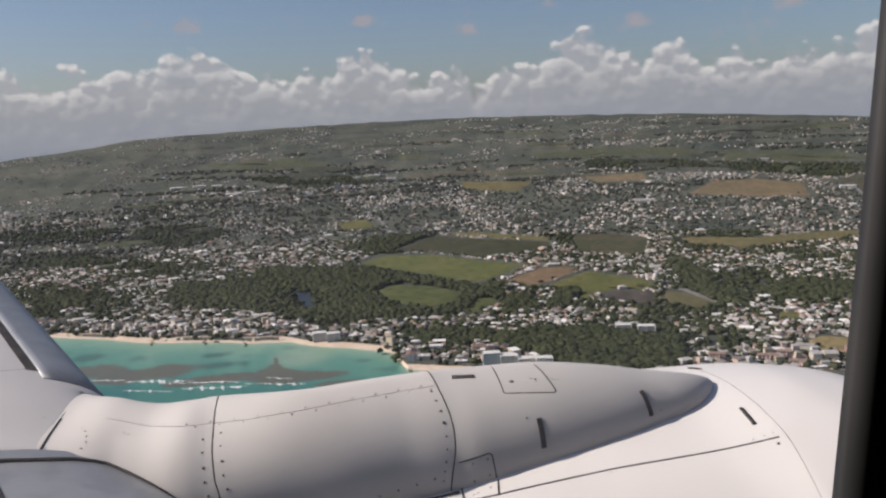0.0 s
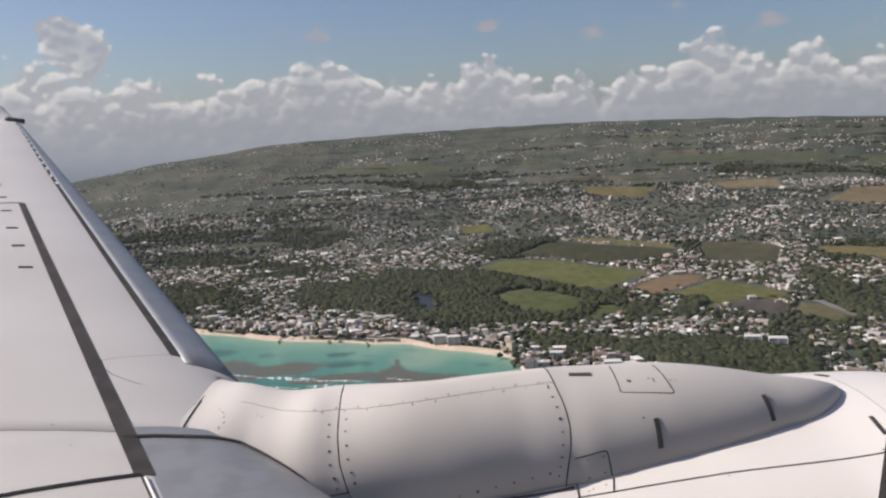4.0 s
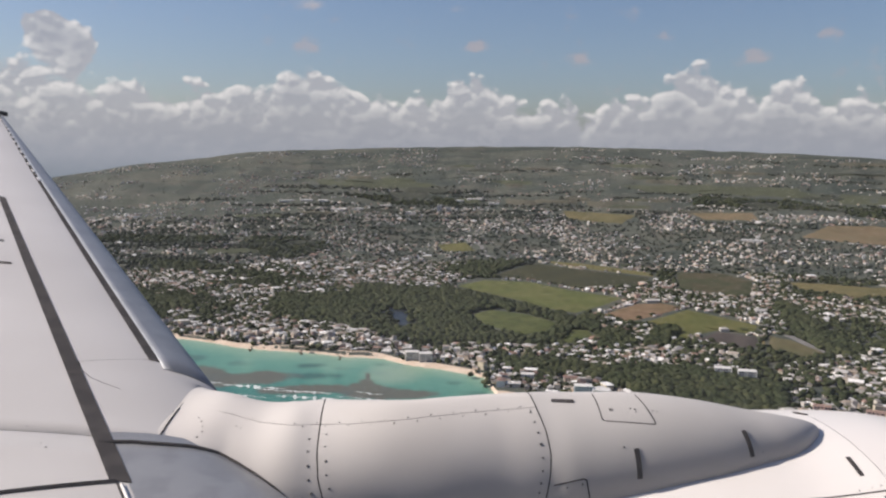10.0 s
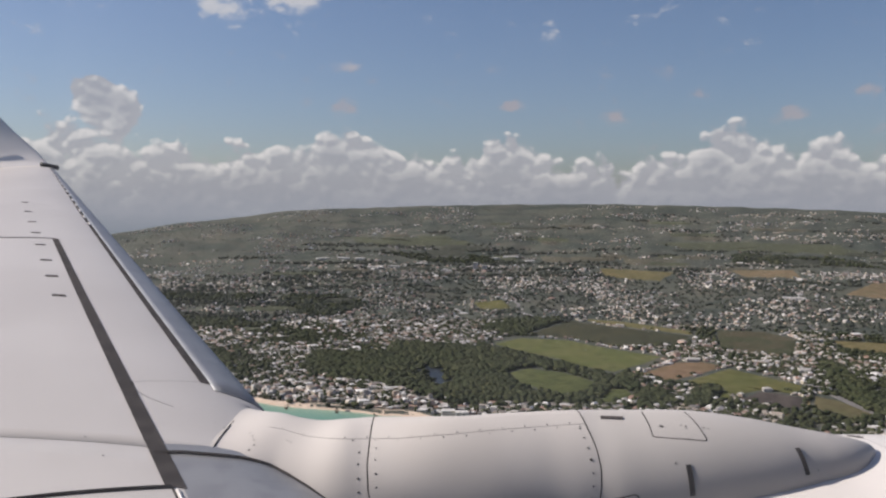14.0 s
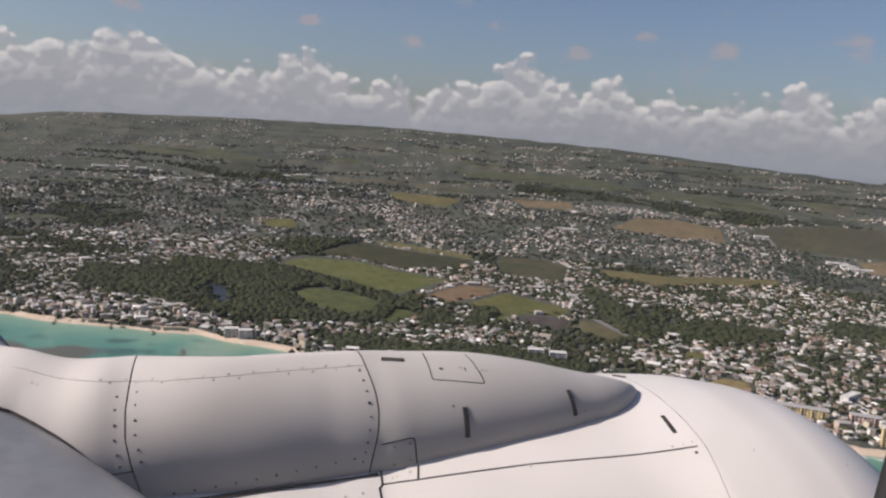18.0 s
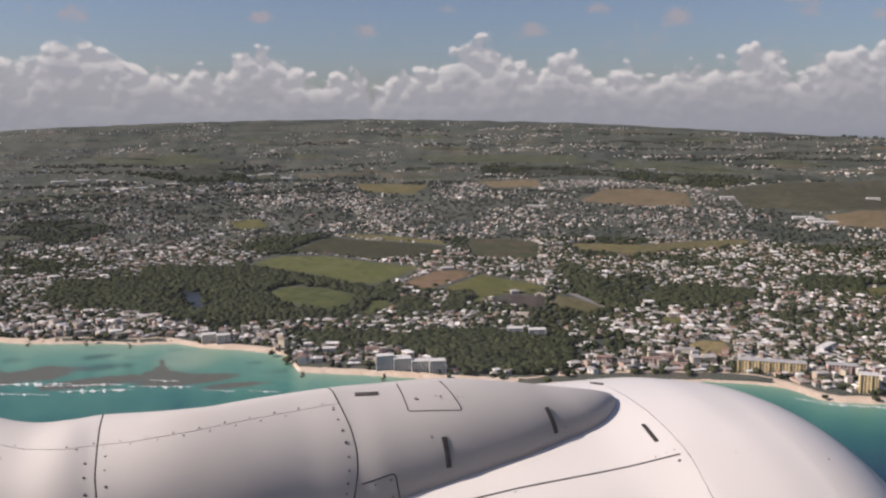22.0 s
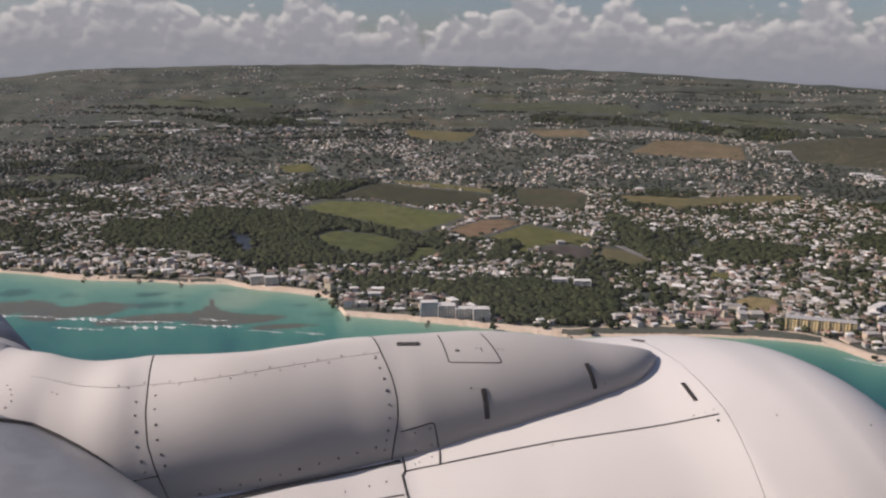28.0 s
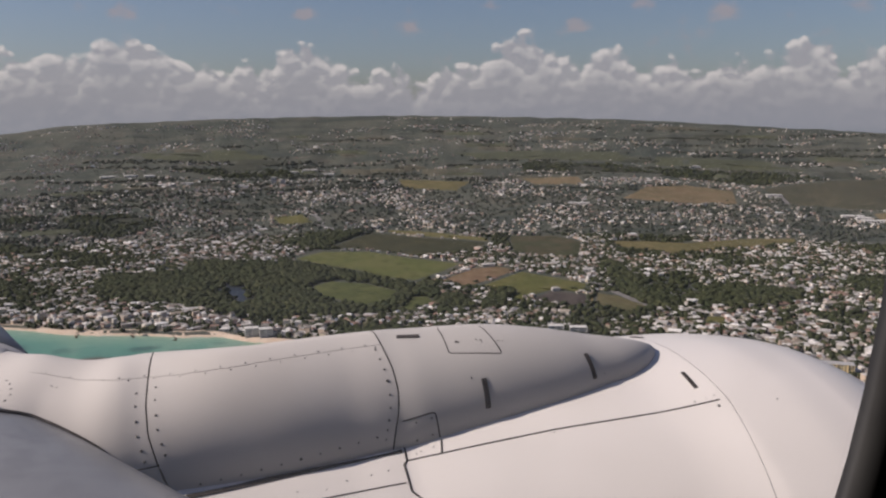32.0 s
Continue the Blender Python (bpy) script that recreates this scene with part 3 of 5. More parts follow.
field("far_scrub", "dark scrubland beyond the dry field", (0.066, 0.066, 0.044), (0.084, 0.078, 0.050), (-35.8, 4.63), (-39.8, 3.98), (-48.0, 3.66), (-48.0, 5.32), (-42.8, 5.75), (-38.2, 5.58))
# the swamp wood round the pond, the coast wood, and smaller stands
wood((6.6, 10.71), (5.9, 9.76), (1.3, 9.84), (0.6, 9.19), (-5.0, 9.59), (-5.5, 9.25), (-7.1, 9.64), (-10.1, 10.24), (-12.3, 10.79), (-14.2, 11.06), (-15.7, 11.03), (-15.5, 11.97), (-13.7, 12.95), (-10.7, 13.10), (-7.7, 13.14), (-2.3, 12.83), (0.1, 12.25), (2.1, 11.71), (4.8, 11.53))
wood((-15.7, 11.97), (-17.4, 12.02), (-17.6, 12.97), (-15.6, 13.17))
# trees added where a cloud's shadow darkens the land
wood((-5.0, 8.20), (-7.6, 7.53), (-10.9, 7.45), (-10.9, 8.64), (-7.9, 8.73))
wood((-9.1, 14.19), (-12.9, 14.21), (-16.0, 14.52), (-18.7, 14.23), (-22.9, 14.29), (-27.2, 14.64), (-27.5, 16.48), (-26.0, 16.9), (-22.1, 16.9), (-19.4, 16.7), (-17.5, 15.69), (-13.7, 14.99), (-9.8, 14.82))
wood((-26.4, 9.32), (-27.9, 9.88), (-29.8, 11.35), (-31.6, 12.05), (-31.3, 12.61), (-29.0, 12.17), (-27.0, 10.63))
wood((-41.7, 9.88), (-44.9, 9.72), (-45.3, 10.72), (-41.7, 10.65))
wood((8.0, 6.01), (4.6, 5.92), (2.4, 6.59), (4.8, 7.40), (7.6, 7.2))
wood((-20.3, 11.52), (-20.9, 11.65), (-19.9, 12.83), (-18.7, 12.99), (-19.1, 12.07))
wood((1.5, 3.14), (-5.3, 3.33), (-8.2, 3.9), (-1.8, 3.8))
wood((-21.2, 2.93), (-27.5, 3.15), (-29.7, 3.66), (-21.2, 3.54))
wood((-29.7, 3.40), (-36.4, 3.63), (-39.8, 3.91), (-35.8, 4.41), (-30.4, 3.89))
wood((-33.4, 11.09), (-38.4, 10.94), (-39.1, 11.5), (-34.9, 12.1), (-32.7, 11.84))
wood((-47.7, 12.62), (-52.1, 11.21), (-54.6, 14.28), (-51.1, 13.94))
wood((15.5, 7.2), (10.5, 7.5), (9.5, 8.1), (13.5, 7.9))
wood((14.0, 9.6), (11.0, 9.9), (11.5, 10.4), (14.5, 10.1))
wood((19.0, 5.6), (9.0, 5.9), (10.0, 6.25), (18.0, 6.0))
# random plots on the slopes, tones greyed in place of haze
rf = random.Random(12)
for k in range(46):
    e = 0.75 + 3.3 * rf.random() ** 1.1
    a, w_, t_ = rf.uniform(-50, 14), rf.uniform(1.0, 3.6), 0.05 + 0.055 * e * rf.random()
    e += max(0.0, 0.33 * (a + 2)) if a > -2 else 0.0
    tone = rf.choice((("hill_pasture", "pale green pasture on the far slope", ((0.084, 0.088, 0.058), (0.072, 0.076, 0.050))), ("hill_cane", "dark green cane on the far slope", ((0.050, 0.054, 0.040), (0.060, 0.063, 0.046))), ("hill_stubble", "dry pale stubble on the far slope", ((0.108, 0.100, 0.073), (0.096, 0.090, 0.063)))))
    sk = rf.uniform(-0.4, 0.4)
    FIELDS.append((*tone, ((a, e - t_), (a - w_, e - t_ * 0.6 + sk * t_), (a - w_ + sk, e + t_), (a + sk, e + t_ * 0.8))))
POND = ((-0.3, 10.76), (-1.7, 10.66), (-3.5, 11.13), (-3.4, 11.75), (-3.0, 12.02), (-1.3, 11.85))
DENSE = ((0.8, 7.75), (-2.6, 7.33), (-7.2, 7.88), (-5.7, 9.08), (-3.9, 9.81), (0.3, 9.29), (0.7, 8.47))

made_fields = {}
for level, (name, label, (ca, cb), poly) in enumerate(FIELDS):
    if name not in made_fields:
        made_fields[name] = material(name, two(ca, cb, 0.012, tuple(0.7 * c for c in ca), 0.05), 0.25, 0.5, 0.95, spec=0.1)
    ring_pts = []
    for i in range(len(poly)):
        for s in np.linspace(0, 1, 5)[:-1]:
            a = poly[i][0] * (1 - s) + poly[(i + 1) % len(poly)][0] * s
            e = poly[i][1] * (1 - s) + poly[(i + 1) % len(poly)][1] * s
            ring_pts.append((a, e))
    ca_, ce_ = np.mean(ring_pts, axis=0)
    rows, vv = (7 if ce_ > 4.5 else 4), []
    for s in np.linspace(1.0, 0.0, rows):
        for a, e in ring_pts:
            a2, e2 = ca_ + (a - ca_) * s, ce_ + (e - ce_) * s
            vv.append(place(a2, far_at(a2, e2)) + Vector((0, 0, (0.9 + 0.06 * level if ce_ > 4.5 else 2.5 + 0.04 * level) if s < 1 else -1.0)))
    n = len(ring_pts)
    ff = [(r * n + i, r * n + (i + 1) % n, (r + 1) * n + (i + 1) % n, (r + 1) * n + i) for r in range(rows - 1) for i in range(n)]
    tagged(mesh_ob(name, vv, ff, [made_fields[name]], smooth=True), label, "field", kind="structure")

POND_WATER = material("pond_water", two((0.018, 0.022, 0.026), (0.026, 0.031, 0.035), 0.05), roughness=0.35, spec=0.12)
pond_pts = [place(a, far_at(a, e)) + Vector((0, 0, 1.3)) for a, e in POND]
tagged(mesh_ob("pond", pond_pts + [p - Vector((0, 0, 3)) for p in pond_pts], [tuple(range(6))[::-1]] + [(i, (i + 1) % 6, 6 + (i + 1) % 6, 6 + i) for i in range(6)], [POND_WATER]), "dark still pond inside the wood", "pond", kind="structure")


def use(az, dep):
    """What the land is used for at a spot."""
    for f in FIELDS:
        if abs(dep - f[3][0][1]) > 3.5:
            continue
        if poly_in(az, dep, f[3]):
            return "field"
        # no trees just in front of a clearing, so the camera sees it
        if f[0] in ("meadow", "cane_field") and poly_in(az, dep - 0.24, f[3]):
            return "field"
    if poly_in(az, dep, POND) or poly_in(az, dep - 0.3, POND):
        return "water"
    for p in WOODS:
        if poly_in(az, dep, p):
            return "wood"
    if poly_in(az, dep, DENSE):
        return "dense"
    return "town"


far_town, near_town = Soup(), Soup()
crowns, far_crowns = [], []
single_houses, single_trees = [], []
NEAR, RIM = 2350.0, 4800.0
for trial in range(72000):
    az = rng.uniform(-52, 33)
    s0 = shore(az) + 30
    near = trial < 30000
    d = math.sqrt(rng.uniform(s0 * s0, max(NEAR, s0 + 150) ** 2)) if near else math.sqrt(rng.uniform(max(NEAR, s0) ** 2, RIM * RIM))
    p = place(az, d)
    dep = math.degrees(math.atan2(EYE - p.z, d))
    u = use(az, dep)
    clump = noise.noise((p.x * 0.004, p.y * 0.004, 1.0)) + 0.6 * noise.noise((p.x * 0.012, p.y * 0.012, 4.0))
    far = not near
    if u in ("town", "dense"):
        if dep < 4.0:      # villages on the hills
            built = 0.36 if noise.noise((p.x * 0.0028, p.y * 0.0085, 7.0)) > 0.14 else 0.012
        else:
            built = (0.56 if near else 0.50) + 1.2 * clump
        if u == "dense" or d - s0 < 90:
            built = 0.95
    elif u == "wood":
        built = 0.0
    else:
        continue
    if rng.random() < built:
        k = rng.integers(0, 10)
        big = 1.0 if rng.random() > 0.06 else rng.uniform(1.5, 2.8)
        if d - s0 < 90:
            big *= 1.0
        big *= 1.0 if near else 0.86
        l, b = rng.uniform(5.8, 10.8) * big, rng.uniform(4.6, 7.0) * big
        h = 2.8 if rng.random() < 0.8 else 5.6
        if d - s0 < 90 and rng.random() < 0.16:
            h = rng.choice([6.0, 9.0, 12.0])
        kind = 0 if k < 5 else 1 if k < 8 else 2
        ang = radians(-12 + 25 * round(noise.noise((p.x * 0.0025, p.y * 0.0025, 2.0)) * 3)) + rng.normal(0, 0.08) + (math.pi / 2 if rng.random() < 0.4 else 0)
        spec = (l, b, h, rng.uniform(1.2, 2.2) * min(big, 1.5), kind)
        if d - s0 < 170 and -47 < az < 9 and len(single_houses) < 290:
            single_houses.append((spec, p, ang))
            continue
        wv, wf, rv, rf = house_shape(*spec)
        soup = far_town if far else near_town
        soup.add(turned(wv, p, ang), wf, [0] * len(wf))
        soup.add(turned(rv, p, ang), rf, [1] * len(rf))
    if u == "wood" or rng.random() < (0.50 if near else 0.44 if dep > 4.6 else 0.14 if noise.noise((p.x * 0.0022, p.y * 0.008, 5.0)) > 0.08 else 0.03):
        for _k in range(3 if u == "wood" else 2):
            q = p + Vector((rng.normal(0, 14), rng.normal(0, 14), 0))
            r = rng.uniform(2.6, 5.2) * (1.2 if u == "wood" else 1.0) * (1.0 if dep > 4.6 else 0.6)
            dq = math.hypot(q.x, q.y)
            if near and use(math.degrees(math.atan2(-q.x, q.y)) - TWIST, math.degrees(math.atan2(EYE - q.z, dq - 22.0))) == "field":
                continue
            if d - s0 < 110 and -47 < az < 9 and len(single_trees) < 140:
                single_trees.append((q, r))
            else:
                (far_crowns if far else crowns).append((q, r))
# woods close over: fill them densely
for poly in WOODS:
    a0, a1 = min(p[0] for p in poly), max(p[0] for p in poly)
    e0, e1 = min(p[1] for p in poly), max(p[1] for p in poly)
    for _ in range(int(750 * (a1 - a0) * (e1 - e0) ** 0.8 / 6)):
        a, e = rng.uniform(a0, a1), rng.uniform(e0, e1)
        if poly_in(a, e, poly) and use(a, e) == "wood" and use(a, e - 0.18) != "field":
            crowns.append((place(a, far_at(a, e)), 2.4 + 4.6 * rng.random() ** 1.6))
tagged(near_town.make("town_houses", [WALLS, ROOFS]), "crowd of small pale houses with white, grey and brown roofs", "houses", kind="stuff")
tagged(far_town.make("far_town", [WALLS, ROOFS]), "distant houses scattered over the plain and the slopes", "houses", kind="stuff")


def ball(level):
    bm = bmesh.new()
    bmesh.ops.create_icosphere(bm, subdivisions=level, radius=1.0)
    v = np.array([x.co[:] for x in bm.verts])
    f = np.array([[q.index for q in x.verts] for x in bm.faces])
    bm.free()
    return v, f


def crown_mesh(name, items, level, label, mat):
    """Many crowns, each a lumpy ragged mass, in one mesh."""
    v0, f0 = ball(level)
    n, k = len(items), len(v0)
    rough = rng.normal(1.0, 0.24, (n, k, 1))
    size = np.array([[r * rng.uniform(0.9, 1.3), r * rng.uniform(0.9, 1.3), r * rng.uniform(0.62, 0.95)] for _, r in items])[:, None, :]
    base = np.array([[p.x, p.y, p.z + r * 0.62] for p, r in items])[:, None, :]
    v = (v0[None] * rough * size + base).reshape(-1, 3)
    f = (f0[None] + (np.arange(n) * k)[:, None, None]).reshape(-1, 3)
    me = bpy.data.meshes.new(name)
    me.vertices.add(len(v))
    me.vertices.foreach_set("co", v.ravel())
    me.loops.add(f.size)
    me.loops.foreach_set("vertex_index", f.ravel().astype(np.int32))
    me.polygons.add(len(f))
    me.polygons.foreach_set("loop_start", np.arange(0, f.size, 3, dtype=np.int32))
    me.polygons.foreach_set("loop_total", np.full(len(f), 3, dtype=np.int32))
    me.materials.append(mat)
    me.update(calc_edges=True)
    return tagged(new(name, me), label, "trees", kind="stuff")


crown_mesh("town_trees", crowns, 2, "dark green trees and thickets between the houses", LEAVES)
# tree belts drawn out along the far slopes
belts, rb = [], random.Random(31)
for k in range(150):
    e, a = 0.6 + 4.2 * rb.random() ** 0.8, rb.uniform(-52, 24)
    e += max(0.0, 0.20 * (a + 2))
    n, rise_ = rb.randint(16, 70), rb.uniform(-0.03, 0.03)
    for i in range(n):
        a2, e2 = a - i * rb.uniform(0.07, 0.13), e + rise_ * i * 0.1 + rb.gauss(0, 0.035)
        if use(a2, e2) != "field":
            belts.append((place(a2, far_at(a2, e2)), rb.uniform(3.0, 7.0)))
crown_mesh("tree_belts", belts, 1, "dark belts of trees drawn out along the far slopes", HAZED_BELT)
crown_mesh("far_trees", far_crowns, 1, "distant trees and scrub over the plain and hills", HAZED_SCRUB)


# ---- the houses and trees nearest the shore, each a thing of its own ----
def box(bm, x0, x1, y0, y1, z0, z1):
    v = [bm.verts.new(p) for p in ((x0, y0, z0), (x1, y0, z0), (x1, y1, z0), (x0, y1, z0), (x0, y0, z1), (x1, y0, z1), (x1, y1, z1), (x0, y1, z1))]
    for f in ((3, 2, 1, 0), (4, 5, 6, 7), (0, 1, 5, 4), (1, 2, 6, 5), (2, 3, 7, 6), (3, 0, 4, 7)):
        bm.faces.new([v[i] for i in f])
    return bm


def from_arrays(v, f):
    bm = bmesh.new()
    vs = [bm.verts.new(p) for p in v]
    for q in f:
        bm.faces.new([vs[i] for i in q])
    return bm


ROOF_NAMES = {0: "hipped", 1: "gabled", 2: "flat"}


def house(spec, label):
    l, b, h, roof, kind = spec
    thing = new("house")
    wv, wf, rv, rf = house_shape(*spec)
    part("wall", from_arrays(wv, wf), WALLS, thing)
    part("roof", from_arrays(rv, rf), ROOFS, thing, ROOF_NAMES[kind] + " roof")
    for floor in range(int(h // 3)):
        z = 0.9 + 3.0 * floor
        for x in np.linspace(-l / 2 + 2.0, l / 2 - 2.0, max(2, int(l / 4.5))):
            for y, s in ((-b / 2, -1), (b / 2, 1)):
                part("window", box(bmesh.new(), x - 0.7, x + 0.7, y - 0.06, y + 0.06, z, z + 1.3), WINDOW, thing)
    part("door", box(bmesh.new(), -0.5, 0.5, -b / 2 - 0.08, -b / 2 + 0.05, 0.0, 2.05), BARK, thing, "brown door")
    return tagged(thing, label, "house", group="houses along the shore")


protos = []
for kind in (0, 1, 2):
    for l, b, h, word in ((8.5, 6.5, 3.0, "small"), (11.5, 8.0, 3.0, "low"), (13.0, 8.5, 6.0, "two-storey"), (18.0, 11.0, 9.0, "three-storey")):
        protos.append(((l, b, h), kind, house((l, b, h, 0.17 * b, kind), "%s pale rendered house with a %s roof" % (word, ROOF_NAMES[kind]))))
spare = set(range(len(protos)))
for (l, b, h, roof, kind), p, ang in single_houses:
    best = min((i for i in range(len(protos)) if protos[i][1] == kind), key=lambda i: abs(protos[i][0][0] - l) + 3 * abs(protos[i][0][2] - h))
    m = pose(p.x, p.y, p.z, 0, 0, math.degrees(ang))
    if best in spare:
        spare.discard(best)
        protos[best][2].matrix_basis = m
    else:
        copy_thing(protos[best][2], m)
for i in sorted(spare, reverse=True):
    for o in (*protos[i][2].children_recursive, protos[i][2]):
        bpy.data.objects.remove(o)


def tree(height_, spread, seed, label):
    thing = new("tree")
    rr = random.Random(seed)
    bm = bmesh.new()
    rows = []
    for k in range(6):
        r, z = 0.34 * (1 - 0.13 * k), -0.6 + (height_ * 0.62 + 0.6) * k / 5
        rows.append([bm.verts.new((r * math.cos(q) + 0.12 * math.sin(k), r * math.sin(q), z)) for q in np.linspace(0, 2 * math.pi, 8)[:-1]])
    for limb in range(4):
        q = limb * 1.6 + rr.random()
        base, end = Vector((0, 0, height_ * 0.42)), Vector((math.cos(q) * spread * 0.6, math.sin(q) * spread * 0.6, height_ * 0.72))
        side = (end - base).cross(Vector((0, 0, 1))).normalized()
        up = side.cross(end - base).normalized()
        rows2 = [[bm.verts.new(base.lerp(end, f) + w_ * (side * math.cos(g) + up * math.sin(g))) for g in np.linspace(0, 2 * math.pi, 6)[:-1]] for f, w_ in ((0, 0.16), (0.5, 0.11), (1, 0.05))]
        for a, b in zip(rows2, rows2[1:]):
            for i in range(5):
                bm.faces.new((a[i], a[(i + 1) % 5], b[(i + 1) % 5], b[i]))
    for a, b in zip(rows, rows[1:]):
        for i in range(7):
            bm.faces.new((a[i], a[(i + 1) % 7], b[(i + 1) % 7], b[i]))
    part("trunk", bm, BARK, thing)
    bm = bmesh.new()
    for clump in range(150):
        while True:
            c = Vector((rr.uniform(-1, 1), rr.uniform(-1, 1), rr.uniform(-1, 1)))
            if 0.3 < c.length < 1 and c.length > rr.random():
                break
        c = Vector((c.x * spread, c.y * spread, height_ * 0.72 + c.z * height_ * 0.32))
        size = rr.uniform(0.5, 1.05)
        vs = [bm.verts.new(c + Vector((rr.gauss(0, size), rr.gauss(0, size), rr.gauss(0, size * 0.6)))) for _ in range(5)]
        for f in ((0, 1, 2), (0, 2, 3), (0, 3, 4), (1, 3, 2), (1, 4, 3)):
            bm.faces.new([vs[i] for i in f])
    part("crown", bm, LEAVES, thing)
    return tagged(thing, label, "tree", group="trees along the shore")


kinds = [tree(7.0, 3.4, 1, "broad dark green tree between shore houses"), tree(9.0, 3.8, 2, "tall dark green tree between shore houses"), tree(5.5, 3.0, 3, "low rounded green tree near the beach"), tree(8.0, 4.6, 4, "wide spreading green tree near the beach")]
for i, (q, r) in enumerate(single_trees):
    d = math.hypot(q.x, q.y)
    az = math.degrees(math.atan2(-q.x, q.y)) - TWIST
    m = Matrix.Translation(place(az, d)) @ Matrix.Rotation(i * 2.4, 4, "Z")
    if i < len(kinds):
        kinds[i].matrix_basis = m
    else:
        copy_thing(kinds[i % len(kinds)], m)


# ---- landmarks ----
def slab_building(name, label, az, dep, length, depth, floors, turn, wall_mat, roof_mat, bays, group=""):
    """A plain block of flats or offices: walls, roof slab, rows of windows, balconies towards the sea."""
    thing = new(name)
    h = 3.1 * floors
    part("wall", box(bmesh.new(), -length / 2, length / 2, -depth / 2, depth / 2, -2.0, h), wall_mat, thing)
    part("roof", box(bmesh.new(), -length / 2 - 0.5, length / 2 + 0.5, -depth / 2 - 0.5, depth / 2 + 0.5, h, h + 0.7), roof_mat, thing)
    for f in range(floors):
        for k in range(bays):
            x = -length / 2 + (k + 0.5) * length / bays
            part("window", box(bmesh.new(), x - length / bays * 0.3, x + length / bays * 0.3, -depth / 2 - 0.05, -depth / 2 + 0.2, 3.1 * f + 0.7, 3.1 * f + 2.5), WINDOW, thing)
    for k in range(bays + 1):
        if k % 3 == 0:
            x = -length / 2 + k * length / bays
            part("pier", box(bmesh.new(), x - 0.8, x + 0.8, -depth / 2 - 1.6, -depth / 2 + 0.1, -2.0, h + 0.4), wall_mat, thing)
    d = far_at(az, dep)
    thing.matrix_basis = Matrix.Translation(place(az, d)) @ Matrix.Rotation(radians(az + turn), 4, "Z")
    return tagged(thing, label, "building", group=group)


YELLOW = material("yellow_render", two((0.666, 0.512, 0.256), (0.717, 0.563, 0.307), 0.2), roughness=0.85)
PINK = material("pink_render", two((0.563, 0.397, 0.346), (0.602, 0.448, 0.384), 0.2), roughness=0.85)
PALE = material("pale_render", two((0.589, 0.563, 0.525), (0.666, 0.640, 0.602), 0.08, (0.486, 0.467, 0.435), 0.3), roughness=0.85)
ROOFTILE = material("brown_roof_tile", two((0.230, 0.150, 0.115), (0.290, 0.190, 0.145), 0.3), roughness=0.8)
GREYROOF = material("grey_roof", two((0.358, 0.346, 0.333), (0.422, 0.410, 0.397), 0.2), roughness=0.8)
BLUEGREY = material("blue_grey_render", two((0.384, 0.435, 0.474), (0.435, 0.474, 0.499), 0.2), roughness=0.8)
slab_building("hotel", "long yellow beach hotel with bays facing the sea", -40.1, 15.9, 82, 14, 5, 6, YELLOW, GREYROOF, 20)
slab_building("pink_hotel", "pinkish hotel block above the beach", -44.2, 15.56, 36, 14, 4, 12, PINK, GREYROOF, 8)
slab_building("beach_flats", "tall cream block of flats on the beach", -45.7, 16.45, 20, 15, 7, 8, YELLOW, PALE, 5)
slab_building("inland_flats", "long narrow cream block behind the hotel", -43.2, 14.3, 44, 10, 3, 70, PALE, PALE, 10)
for az, dep, l, f in ((-14.6, 16.55, 22, 6), (-15.8, 16.6, 22, 5), (-17.0, 16.65, 22, 4), (-18.2, 16.8, 20, 5), (-3.0, 14.2, 20, 4), (-3.9, 14.3, 18, 4), (-23.5, 14.4, 22, 4), (-25.0, 14.6, 24, 5)):
    slab_building("seafront_flats", "blue-grey seafront block of flats with balconies" if f == 6 else "pale seafront block of flats with balconies", az, dep, l, 13, f, 6, BLUEGREY if f == 6 else PALE, PALE, 6, group="seafront flats")
for az, dep, l, f in ((-28.3, 16.45, 16, 2), (-29.5, 16.05, 20, 3), (-31.0, 16.15, 22, 2), (-32.6, 16.0, 24, 3), (-33.6, 15.7, 18, 3), (-34.4, 16.1, 20, 2)):
    slab_building("beach_guesthouse", "pink rendered guesthouse behind the beach", az, dep, l, 10, f, 4, PINK, ROOFTILE, 5, group="guesthouses behind the beach")
slab_building("tower_block", "white tower block standing among far offices", -4.8, 4.3, 17, 18, 9, 0, PALE, PALE, 4)
slab_building("tower_block", "white tower block standing among far offices", -5.4, 4.3, 16, 14, 6, 0, PALE, PALE, 3)
for az, dep, l, b in ((5.2, 3.55, 70, 40), (4.0, 3.52, 46, 36), (2.9, 3.56, 38, 40), (2.0, 4.15, 50, 34), (-2.8, 4.32, 58, 30), (-7.1, 3.42, 60, 40), (-6.0, 3.52, 44, 44), (0.6, 4.1, 36, 30), (-1.2, 3.9, 44, 30), (-8.4, 3.7, 40, 34)):
    slab_building("warehouse", "wide low pale-roofed commercial hall", az, dep, l, b, 1, 5, PALE, PALE, 8, group="commercial halls")
slab_building("school", "long white school building on the plain", -24.9, 5.76, 66, 22, 2, -6, PALE, PALE, 10)
slab_building("long_shed", "long low shed beside the roundabout", -23.4, 9.72, 50, 10, 1, -8, PALE, PALE, 8)
for az, dep, l in ((-41.5, 6.2, 60), (-42.8, 6.44, 66), (-42.1, 6.3, 40), (-37.0, 5.05, 48), (-32.2, 3.3, 40), (-45.3, 4.9, 40)):
    slab_building("industrial_hall", "white industrial hall on open ground", az, dep, l, 30, 2, 10, PALE, PALE, 8, group="industrial halls")
